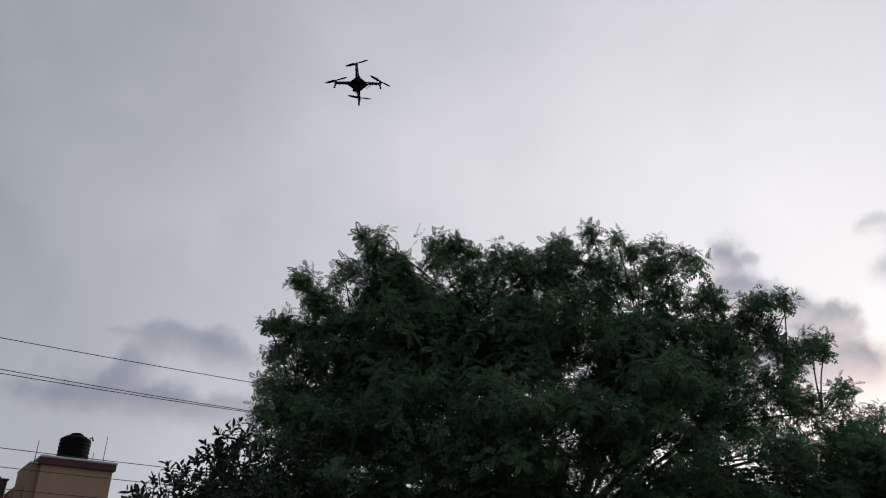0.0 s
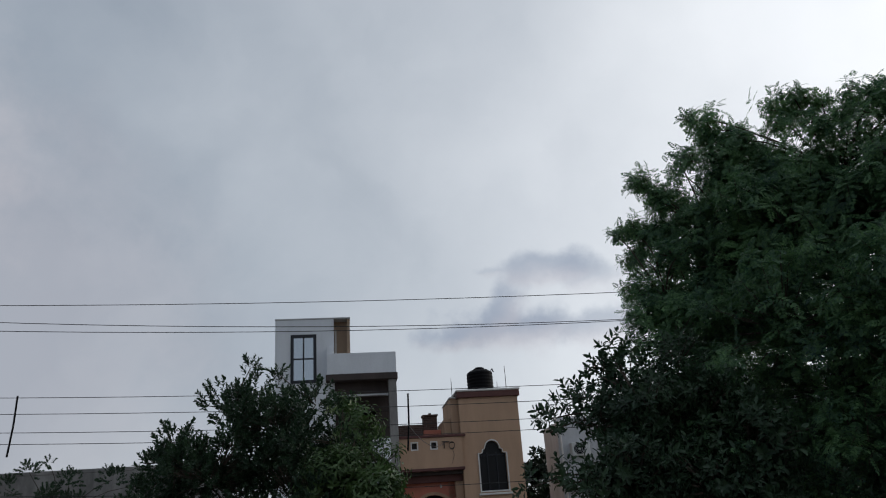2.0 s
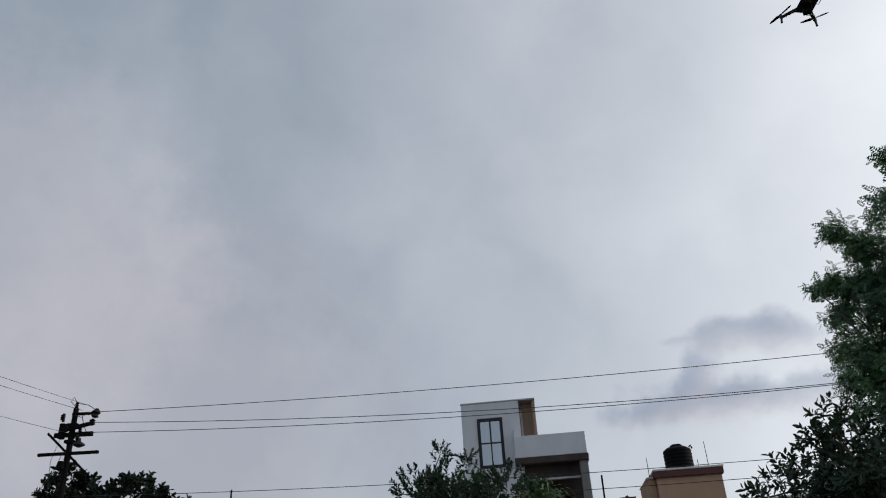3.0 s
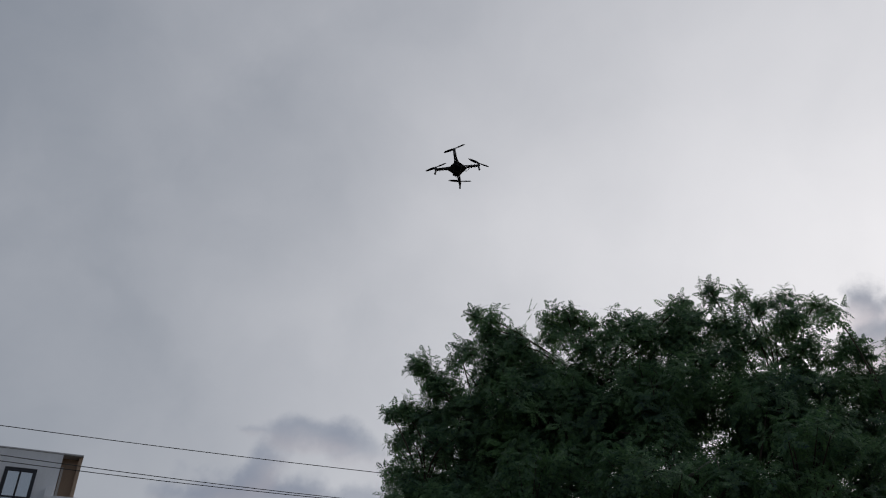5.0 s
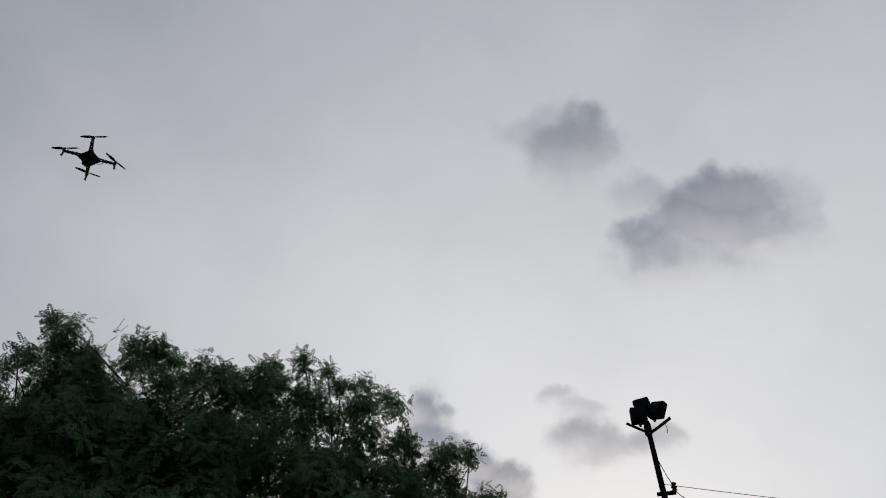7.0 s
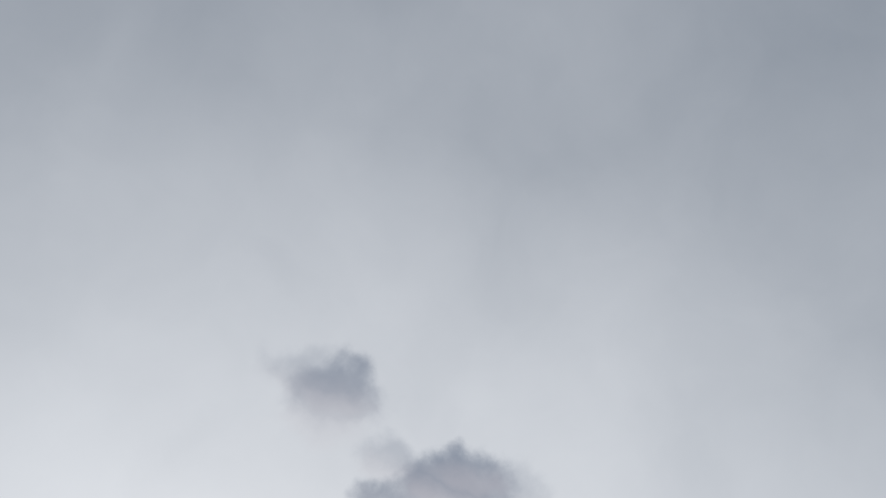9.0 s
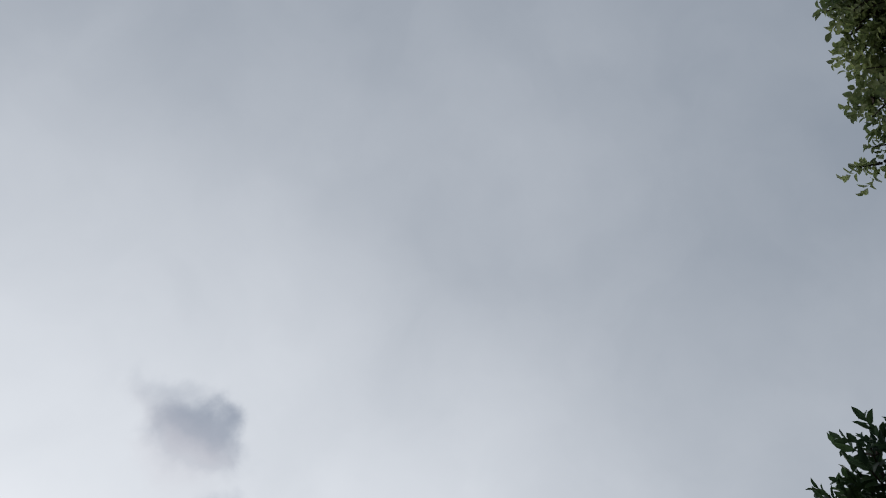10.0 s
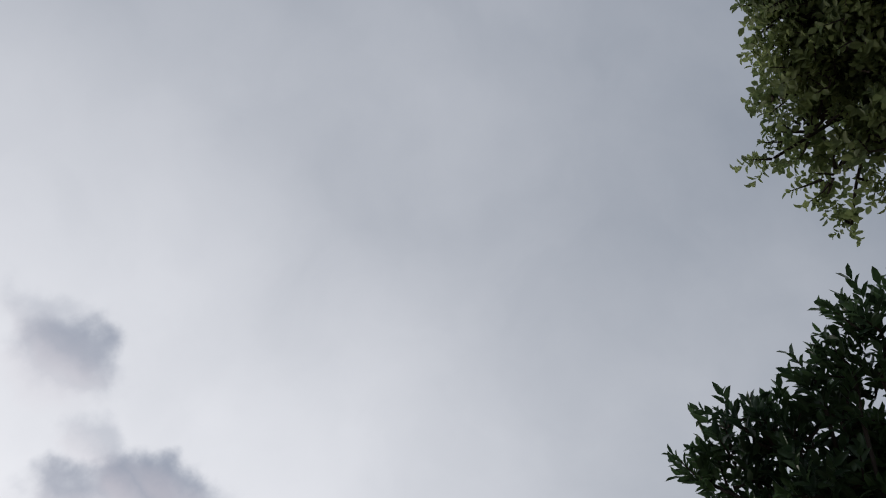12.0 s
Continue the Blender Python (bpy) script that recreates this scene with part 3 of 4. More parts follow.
for s, y, z, hgt in ((-0.2, 0.5, 7.25, 0.85), (2.24, 0.4, 7.47, 1.08), (1.86, 0.5, 7.47, 0.4)):
    rod("reinforcement_rod", FRONT @ pose(s, y, z), hgt, 0.016, "thin bare steel rod standing on the roof edge", "rod")

# bracket with a coil of spare cable on the balcony front
coil = thing("cable_coil", FRONT @ pose(-0.45, -0.19, 5.12), "coil of black cable on a small wall bracket", "cable coil")
part("bracket", box(-0.42, -0.10, -0.03, 0.03, 0.17, 0.20), STEEL, coil)
part("bracket_leg", box(-0.34, -0.31, -0.03, 0.03, -0.08, 0.17), STEEL, coil)
for k in range(3):
    ring = [(0.12 * math.cos(a * math.tau / 14 + k), -0.01 * k, 0.02 + (0.12 + 0.02 * k) * math.sin(a * math.tau / 14 + k)) for a in range(15)]
    part("loop", tube(ring, 0.010, 4), CABLE, coil)
part("tail", tube([(0.02, 0, -0.1), (0.08, 0, -0.4), (-0.05, 0, -0.75)], 0.008, 4), CABLE, coil)


def white_house():
    h = thing("white_house", FRONT, "white three-storey house with terrace balcony under construction", "house")
    win = rect(-7.12, -6.10, 8.10, 10.15)
    part("front_wall", holed_wall(rect(-7.82, -5.30, 0, 10.86), [win], 0, 0.23), WHITE, h)
    part("side_wall", box(-7.82, -7.59, 0.23, 8.0, 0, 10.86), WHITE, h)
    part("stair_wall", box(-5.53, -5.30, 0.23, 3.0, 9.0, 10.86), TAN, h, "tan plastered stair-head wall")
    part("recess_wall", box(-5.296, -4.66, 0.55, 0.75, 8.2, 10.86), TAN, h, "tan plastered recess wall")
    part("door_jamb", box(-5.27, -5.19, 0.48, 0.546, 9.0, 10.5), TRIM, h)
    part("end_wall", box(-4.72, -4.60, 0.10, 3.0, 8.2, 10.86), TAN, h)
    part("roof_slab", box(-7.84, -4.58, -0.02, 8.0, 10.864, 10.93, 0.012), GREYWALL, h)
    part("back_wall", box(-7.59, -2.66, 7.8, 8.0, 0, 8.3), WHITE, h)
    w = part("window", holed_wall(rect(-7.16, -6.06, 8.06, 10.19), [rect(-7.03, -6.19, 8.19, 10.06)], -0.03, 0.10), FRAME_DARK, h, "dark blue-black window frame")
    part("mullion", box(-6.64, -6.58, -0.01, 0.07, 8.18, 10.07), FRAME_DARK, w)
    part("transom", box(-7.04, -6.18, -0.005, 0.065, 9.09, 9.15), FRAME_DARK, w)
    for x0, x1 in ((-7.04, -6.645), (-6.575, -6.18)):
        for z0, z1 in ((8.18, 9.085), (9.155, 10.07)):
            part("pane", box(x0, x1, 0.02, 0.03, z0, z1), MIRROR, w, "pale reflective glass")
    part("terrace_parapet", box(-5.62, -2.66, -0.45, -0.28, 8.30, 9.20, 0.012), WHITE, h)
    part("parapet_side", box(-2.83, -2.66, -0.276, 5.0, 8.30, 9.20, 0.01), WHITE, h)
    part("parapet_stub", box(-5.62, -5.34, -0.276, -0.004, 8.30, 9.55, 0.01), WHITE, h)
    part("terrace_slab", box(-5.66, -2.62, -0.50, 7.8, 8.02, 8.296, 0.015), SHADE_TONE, h, "weathered terrace slab edge with soffit shade in its colour")
    part("edge_beam", box(-5.30, -3.05, 0.10, 0.35, 7.45, 8.016), SHADE_TONE, h)
    part("column", box(-3.02, -2.68, -0.40, -0.06, 0, 8.016, 0.01), CONCRETE, h, "grey corner column")
    part("lintel", box(-5.296, -3.03, -0.2, 0.0, 7.38, 7.46), GREYWALL, h)
    # the recess shade is coloured into this wall
    part("balcony_back", holed_wall(rect(-5.296, -2.68, 4.6, 8.016), [rect(-4.5, -3.5, 4.9, 7.0)], 1.6, 1.8), SHADE_TONE, h)
    part("room_back", box(-5.2, -2.7, 3.4, 3.6, 4.5, 8.0), SHADE_BACKING, h)
    part("balcony_floor", box(-5.296, -2.66, -0.45, 3.4, 4.4, 4.6), CONCRETE, h)
    part("balcony_parapet", box(-5.296, -3.03, -0.40, -0.25, 4.604, 5.55, 0.01), WHITE, h)
    part("lower_wall", box(-5.296, -2.66, 0.0, 0.2, 0, 4.396), WHITE, h)
    part("right_wall", box(-2.70, -2.66, 1.8, 7.8, 0, 8.016), GREYWALL, h)
    for z in (6.0, 6.35, 6.7):
        part("rail", tube([(-5.28, -0.2, z), (-3.03, -0.2, z)], 0.018, 5), STEEL, h)
    return h


white_house()


def air_conditioner(m):
    t = thing("air_conditioner", m, "white outdoor air conditioner unit with round fan grille", "air conditioner")
    part("casing", box(-0.42, 0.42, -0.32, 0, 0, 0.58, 0.02), PLASTIC_W, t)
    part("fan_well", lathe([(0.24, -0.012), (0.24, 0.012)], pose(-0.08, -0.33, 0.29, 90), 20), BLACK, t)
    for k in range(3):
        r = 0.07 + 0.07 * k
        part("grille_ring", tube([(-0.08 + r * math.cos(a * math.tau / 16), -0.35, 0.29 + r * math.sin(a * math.tau / 16)) for a in range(17)], 0.006, 4), PLASTIC_W, t)
    part("hub", lathe([(0.05, 0), (0.04, 0.03)], pose(-0.08, -0.34, 0.29, 90), 12), PLASTIC_W, t)
    for x in (-0.3, 0.3):
        part("bracket", box(x - 0.02, x + 0.02, -0.34, 0.0, -0.04, -0.004), STEEL, t)
    return t


def grey_house():
    h = thing("grey_house", FRONT, "grey-white plastered house half hidden behind the trees", "house")
    outline = [(4.49, 0), (19.5, 0), (19.5, 8.1), (11.0, 8.1), (11.0, 6.22), (4.49, 6.22)]
    wins = [rect(x, x + 1.2, z, z + 1.3) for x in (6.6, 9.2, 12.4, 15.4) for z in (1.2, 4.3)]
    part("front_wall", holed_wall(outline, wins, 1.0, 1.25), GREYWALL, h)
    part("side_wall", box(4.49, 4.72, 1.25, 3.4, 0, 6.0), GREYWALL, h)
    part("side_wall", box(19.25, 19.5, 1.25, 3.4, 0, 8.1), GREYWALL, h)
    part("roof", box(4.72, 19.25, 1.25, 3.4, 5.8, 6.0), CONCRETE, h)
    part("band", box(4.4, 19.55, 0.6, 0.996, 3.15, 3.36, 0.01), TRIM, h, "white sunshade ledge")
    part("band", box(10.9, 19.6, 0.55, 0.996, 7.2, 7.4, 0.01), TRIM, h, "white sunshade ledge")
    part("back", box(4.72, 19.25, 3.2, 3.4, 0, 5.8), GREYWALL, h)
    for x in (6.6, 9.2, 12.4, 15.4):
        for z in (1.2, 4.3):
            w = part("window", holed_wall(rect(x - 0.05, x + 1.25, z - 0.05, z + 1.35), [rect(x + 0.03, x + 1.17, z + 0.03, z + 1.27)], 0.98, 1.06), FRAME_DARK, h)
            part("pane", box(x + 0.02, x + 1.18, 1.09, 1.1, z + 0.02, z + 1.28), GLASS, w)
    part("drain_pipe", tube([(4.62, 0.95, 0), (4.62, 0.95, 6.1)], 0.045, 8), TRIM, h)
    return h


grey_house()
air_conditioner(FRONT @ pose(5.4, 1.0, 4.5))

low = thing("concrete_shed", FRONT, "low raw concrete building with a rough parapet", "shed")
part("wall", box(-22.0, -10.5, 0.4, 0.65, 0, 4.9), CONCRETE, low)
part("side_wall", box(-10.75, -10.5, 0.65, 6.0, 0, 4.9), CONCRETE, low)
part("roof", box(-22.0, -10.5, 0.4, 6.0, 4.904, 5.06, 0.02), CONCRETE, low)
part("side_wall", box(-22.0, -21.75, 0.65, 6.0, 0, 4.9), CONCRETE, low)
part("back_wall", box(-21.75, -10.75, 5.75, 6.0, 0, 4.9), CONCRETE, low)

# ---------------------------------------------------------------- power line along the street
LINE = pose(-22.0, 9.3, 0, 0, 0, 36)          # x runs along the line from the first pole


def insulator(bm, m):
    return add_lathe(bm, [(0.02, 0), (0.055, 0.02), (0.035, 0.05), (0.06, 0.08), (0.035, 0.11), (0.05, 0.14), (0.02, 0.17)], m, 10)


def power_pole(m):
    t = thing("power_pole", m, "steel power pole in silhouette black with crossarms and porcelain insulators", "power pole", "power poles")
    part("shaft", tube([(0, 0, 0), (0.0, 0, 4), (0.0, 0, 8.35)], [0.12, 0.10, 0.075], 8), BACKLIT_STEEL, t)
    part("top_insulator", insulator(bmesh.new(), pose(0, 0, 8.36)), PORCELAIN, t)
    part("top_arm", box(-0.08, 0.5, -0.04, 0.04, 8.13, 8.20), BACKLIT_STEEL, t)
    part("drum_insulator", lathe([(0.05, -0.15), (0.11, -0.11), (0.08, -0.04), (0.13, 0.02), (0.08, 0.08), (0.04, 0.13)], pose(0.62, 0, 8.17, 0, 12, 0), 12), PORCELAIN, t)
    part("stay_insulator", lathe([(0.04, -0.1), (0.09, -0.05), (0.06, 0.0), (0.09, 0.05), (0.03, 0.1)], pose(0.55, 0, 7.9), 10), PORCELAIN, t)
    part("side_arm", box(-0.5, 0.62, -0.05, 0.05, 7.50, 7.62, 0, pose(0, 0, 0)), BACKLIT_STEEL, t)
    part("tilted_arm", box(-0.3, 0.66, -0.14, -0.06, -0.06, 0.05, 0.01, pose(0, 0, 7.72, 0, -12, 0)), BACKLIT_STEEL, t)
    part("clamp", box(-0.16, 0.16, -0.12, 0.12, 7.78, 7.88, 0.02), BACKLIT_STEEL, t)
    part("clamp", box(-0.14, 0.14, -0.12, 0.12, 7.30, 7.40, 0.02), BACKLIT_STEEL, t)
    for x, z in ((0.24, 7.62), (-0.36, 8.0), (0.20, 7.34)):
        part("pin_insulator", insulator(bmesh.new(), pose(x, -0.02, z)), PORCELAIN, t)
    part("loose_wire", tube([(0.05, -0.1, 8.1), (0.28, -0.14, 8.02), (0.42, -0.12, 8.12)], 0.010, 4), CABLE, t)
    part("loose_wire", tube([(-0.12, -0.1, 7.0), (-0.3, -0.12, 6.4), (-0.62, -0.15, 5.9)], 0.010, 4), CABLE, t)
    part("switch_box", box(-0.38, -0.22, -0.08, 0.08, 7.45, 7.90, 0.02), BACKLIT_STEEL, t)
    part("fuse", box(-0.36, -0.30, -0.03, 0.03, 7.95, 8.2), PORCELAIN, t)
    part("long_arm", box(-0.88, 0.88, -0.045, 0.045, 6.98, 7.06), BACKLIT_STEEL, t)
    part("brace", box(-0.95, 1.0, 0.06, 0.10, -0.03, 0.03, 0, pose(-0.05, 0, 7.02, 0, 42, 0)), BACKLIT_STEEL, t)
    part("meter_box", box(-0.16, 0.0, -0.18, -0.10, 6.55, 6.78, 0.01), BACKLIT_STEEL, t)
    lamp = part("street_light", lathe([(0.03, 0.20), (0.05, 0.10), (0.17, 0.03), (0.17, 0.0), (0.05, -0.06)], pose(0.40, -0.25, 7.18), 14), STEEL, t, "small dish street lamp")
    part("bracket", tube([(0.05, 0, 7.42), (0.26, -0.15, 7.5), (0.40, -0.25, 7.35)], 0.02, 5), STEEL, lamp)
    part("down_lead", tube([(-0.3, -0.05, 7.4), (-0.42, -0.1, 6.8), (-0.3, -0.12, 5.4), (-0.14, -0.12, 3.0)], 0.007, 4), CABLE, t)
    part("jumper", tube([(0.0, 0, 8.5), (-0.12, 0, 8.68), (-0.2, 0, 8.55), (-0.06, 0, 8.42)], 0.010, 4), CABLE, t)
    part("jumper", tube([(0.05, 0, 8.48), (0.35, 0, 8.42), (0.66, 0, 8.22)], 0.010, 4), CABLE, t)
    part("jumper", tube([(0.2, 0, 8.14), (0.3, 0, 7.85), (0.42, 0, 7.62)], 0.010, 4), CABLE, t)
    return t


power_pole(LINE @ pose(-0.92, 0, 0, 0, 0.6, 4))
power_pole(LINE @ pose(36.0, 0, 0, 0, 0, 4))
power_pole(LINE @ pose(-3.53, -18.82, 0, 0, 0, 80))


def cable(name, a, b, sag, r, label, group="overhead cables", m=LINE):
    n = 24
    a, b = Vector(a), Vector(b)
    pts = [a.lerp(b, i / n) - Vector((0, 0, 4 * sag * (i / n) * (1 - i / n))) for i in range(n + 1)]
    ob = part(name, tube(pts, r, 5), CABLE)
    ob.matrix_world = m
    return tagged(ob, label, "cable", group)


BARE = "thin bare overhead power cable between street poles"
cable("power_cable", (-0.32, 0, 8.18), (36, 0, 8.50), 0.42, 0.010, BARE)
cable("power_cable", (-0.36, 0.0, 7.88), (36, 0.0, 7.86), 0.76, 0.010, BARE)
cable("power_cable", (-0.55, 0.0, 7.60), (36, 0.0, 7.90), 0.70, 0.010, BARE)
for k, z in enumerate((5.78, 5.38, 4.93, 4.66)):
    cable("low_cable", (-0.5, -0.15, z), (36, -0.15, z + 0.02), 0.5 + 0.02 * k, 0.009, "thin lower overhead cable held apart by spacer rods")
cable("low_cable", (2.0, 1.5, 3.4), (36, 1.5, 3.6), 0.6, 0.010, "thin slack service cable low over the street")
cable("back_cable", (-0.6, 0, 8.25), (-3.53, -18.82, 8.35), 0.25, 0.006, BARE)
cable("back_cable", (-0.6, 0, 8.45), (-3.23, -18.82, 8.55), 0.25, 0.006, BARE)
cable("back_cable", (-0.9, 0, 7.6), (-4.13, -18.82, 7.7), 0.25, 0.006, BARE)
for s, z1 in ((4.18, 5.66), (14.05, 5.28)):
    sp = part("spacer_rod", tube([(s, -0.15, z1 - 0.05), (s - 0.01, -0.15, z1 - 0.8), (s - 0.07, -0.15, z1 - 1.55)], 0.024, 6), BLACK)
    sp.matrix_world = LINE
    tagged(sp, "dark spacer rod clipped across the lower cables", "spacer rod", "spacer rods")


drop = Vector(LINE @ Vector((14.02, -0.15, 4.4)))
hook = Vector(FRONT @ Vector((-0.72, -0.2, 5.29)))
cable("drop_cable", drop, hook, 0.35, 0.009, "thin drop cable from the spacer rod to the ochre house", m=Matrix())


# ---------------------------------------------------------------- floodlight mast
def floodlight(m, parent, label=""):
    f = part("floodlight", box(-0.155, 0.155, -0.06, 0.08, -0.17, 0.17, 0.02, m), BLACK, parent, label)
    part("lamp_glass", box(-0.14, 0.14, 0.082, 0.088, -0.15, 0.15, 0, m), LENS, f)
    part("driver_box", box(-0.09, 0.09, -0.10, -0.062, -0.10, 0.08, 0.01, m), BLACK, f)
    part("yoke", box(-0.02, 0.02, -0.02, 0.02, -0.24, -0.17, 0, m), STEEL, f)
    return f


def floodlight_mast(base):
    t = thing("floodlight_mast", pose(*base, 0, 0, -40), "black steel mast carrying three floodlights against the sky", "floodlight mast")
    part("shaft", tube([(0.02, 0, -0.1), (0.02, 0, 4.0), (0.0, 0, 5.6), (-0.09, 0, 7.38)], [0.085, 0.068, 0.060, 0.046], 10), BLACK, t)
    part("collar", lathe([(0.055, 7.08), (0.07, 7.12), (0.07, 7.28), (0.055, 7.34)], pose(-0.085, 0, 0), 10), BLACK, t)
    part("arm", tube([(-0.085, 0, 7.14), (-0.26, -0.03, 7.24), (-0.46, -0.05, 7.36)], 0.026, 6), BLACK, t)
    part("arm", tube([(-0.085, 0, 7.12), (0.12, 0.03, 7.24), (0.36, 0.05, 7.40)], 0.030, 6), BLACK, t)
    part("arm", tube([(-0.085, 0, 7.25), (-0.06, 0.16, 7.42)], 0.028, 6), BLACK, t)
    floodlight(pose(-0.21, -0.03, 7.49, -12, 2, 10), t)
    floodlight(pose(-0.10, 0.16, 7.75, -14, -12, 8), t)
    floodlight(pose(0.15, 0.03, 7.58, -15, 16, -38), t)
    for z in (5.98, 5.50):
        part("bracket", box(-0.14, 0.2, -0.03, 0.03, z - 0.03, z + 0.03), BLACK, t)
        part("shackle", insulator(bmesh.new(), pose(0.18, 0, z + 0.02)), PORCELAIN, t)
    part("lead", tube([(-0.01, 0, 6.6), (0.09, 0.02, 6.3), (0.18, 0.02, 6.1)], 0.009, 4), CABLE, t)
    part("lead", tube([(0.2, 0, 6.0), (0.28, 0, 5.9), (0.42, 0, 5.8)], 0.008, 4), CABLE, t)
    part("lead", tube([(0.22, 0.02, 7.35), (0.27, 0.02, 7.2), (0.25, 0.02, 7.1)], 0.007, 4), CABLE, t)
    return t


MAST = (9.17, 10.84, 0.0)
floodlight_mast(MAST)
for z0, z1 in ((6.1, 6.3), (5.6, 5.8)):
    cable("service_cable", (9.10, 10.72, z0), (32.0, 5.6, z1), 0.5, 0.006, "thin service cable running from the floodlight mast", m=Matrix())
rod("far_pole", pose(32.0, 5.6, 0), 6.6, 0.08, "plain steel pole at the end of the service cables", "pole")

# ---------------------------------------------------------------- trees
trng = np.random.default_rng(11)
NEEM_SPRAYS = [neem_spray(trng) for _ in range(5)]
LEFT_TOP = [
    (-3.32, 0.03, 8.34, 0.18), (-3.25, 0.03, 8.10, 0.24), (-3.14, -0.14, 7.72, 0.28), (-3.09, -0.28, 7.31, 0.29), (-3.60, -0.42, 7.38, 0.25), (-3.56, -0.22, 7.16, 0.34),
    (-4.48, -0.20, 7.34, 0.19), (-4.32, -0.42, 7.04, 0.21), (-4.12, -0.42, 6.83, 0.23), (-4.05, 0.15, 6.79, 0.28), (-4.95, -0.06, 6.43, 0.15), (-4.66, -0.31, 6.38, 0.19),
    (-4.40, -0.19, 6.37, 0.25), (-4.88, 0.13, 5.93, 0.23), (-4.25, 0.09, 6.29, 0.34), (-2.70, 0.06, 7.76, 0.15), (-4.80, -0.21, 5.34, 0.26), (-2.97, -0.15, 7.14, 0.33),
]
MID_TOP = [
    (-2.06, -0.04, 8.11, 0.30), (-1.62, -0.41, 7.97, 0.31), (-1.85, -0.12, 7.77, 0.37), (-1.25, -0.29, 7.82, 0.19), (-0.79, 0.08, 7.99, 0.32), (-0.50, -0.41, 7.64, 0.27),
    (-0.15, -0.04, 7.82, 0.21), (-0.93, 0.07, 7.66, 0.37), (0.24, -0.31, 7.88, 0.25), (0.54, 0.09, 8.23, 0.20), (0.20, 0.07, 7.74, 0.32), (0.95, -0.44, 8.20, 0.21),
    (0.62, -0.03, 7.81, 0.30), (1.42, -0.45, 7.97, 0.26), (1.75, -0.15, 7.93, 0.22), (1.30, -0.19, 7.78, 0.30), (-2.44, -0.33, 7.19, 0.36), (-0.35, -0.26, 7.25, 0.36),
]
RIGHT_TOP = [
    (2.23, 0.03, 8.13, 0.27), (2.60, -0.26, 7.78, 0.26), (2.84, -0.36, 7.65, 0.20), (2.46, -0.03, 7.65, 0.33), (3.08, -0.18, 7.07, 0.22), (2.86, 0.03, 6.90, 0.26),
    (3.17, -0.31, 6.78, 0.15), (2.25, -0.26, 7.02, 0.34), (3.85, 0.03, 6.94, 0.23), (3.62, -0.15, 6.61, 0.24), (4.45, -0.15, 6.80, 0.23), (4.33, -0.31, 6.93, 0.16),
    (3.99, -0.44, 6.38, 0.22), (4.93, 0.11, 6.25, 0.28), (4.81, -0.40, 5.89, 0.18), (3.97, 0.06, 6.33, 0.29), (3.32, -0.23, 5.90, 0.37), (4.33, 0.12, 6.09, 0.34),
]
LOWER_BACK = [
    (-3.85, -1.08, 5.48, 0.42), (-2.20, -0.91, 5.64, 1.11), (-0.42, -0.98, 5.92, 1.04), (1.17, -1.27, 5.63, 0.67), (2.70, -1.24, 4.70, 0.60), (-4.09, -1.12, 4.11, 0.80),
    (-4.15, -0.9, 4.85, 0.55), (-4.05, -0.7, 5.45, 0.45), (-3.7, -0.5, 5.9, 0.45), (-3.2, -0.5, 5.3, 0.6), (-3.6, -0.8, 4.6, 0.6), (-2.49, -1.62, 3.93, 1.46),
    (-0.61, -1.96, 3.86, 1.51), (1.15, -1.99, 3.86, 1.46), (2.97, -1.89, 3.80, 0.60), (4.38, -1.46, 3.60, 0.89), (0.00, 0.60, 5.20, 1.60), (-2.60, 0.50, 5.00, 1.40),
    (2.20, 0.40, 4.80, 1.31),
]
LOWER_FRONT = [
    (-1.30, -0.50, 4.70, 1.10), (-3.10, -0.50, 4.80, 0.90), (0.60, -0.60, 4.60, 1.00), (-1.25, -0.31, 6.45, 0.81), (1.50, -0.42, 7.15, 0.30), (2.00, -0.60, 6.40, 0.18),
    (-3.50, -0.40, 6.20, 0.36), (-2.20, -0.10, 6.70, 0.48), (-2.2, -1.2, 2.4, 1.1), (1.9, -1.2, 2.3, 1.2), (3.9, -1.0, 2.3, 1.2), (0.2, 1.2, 2.6, 1.3),
    (5.2, -0.6, 3.4, 1.0), (-3.95, -0.60, 5.49, 0.40), (-3.44, -0.60, 4.99, 0.50), (-3.96, -0.60, 4.75, 0.45), (-3.07, -0.60, 5.59, 0.45), (-2.81, -0.60, 4.60, 0.50),
    (-3.46, -0.60, 4.17, 0.50),
]
CORE = [
    (-1.59, -0.30, 4.28, 0.60), (-0.63, -0.20, 4.69, 0.55), (1.68, -0.10, 4.90, 0.50), (0.74, -0.20, 4.11, 0.60), (2.54, -0.10, 4.32, 0.55), (3.37, -0.30, 4.84, 0.45),
    (3.87, -0.30, 4.09, 0.50), (3.16, -0.10, 5.49, 0.40), (4.17, -0.40, 5.00, 0.35), (2.37, 0.00, 5.73, 0.40), (-2.21, 0.20, 4.37, 0.50), (-1.61, 0.20, 4.02, 0.50),
    (-1.03, 0.20, 3.68, 0.50),
]
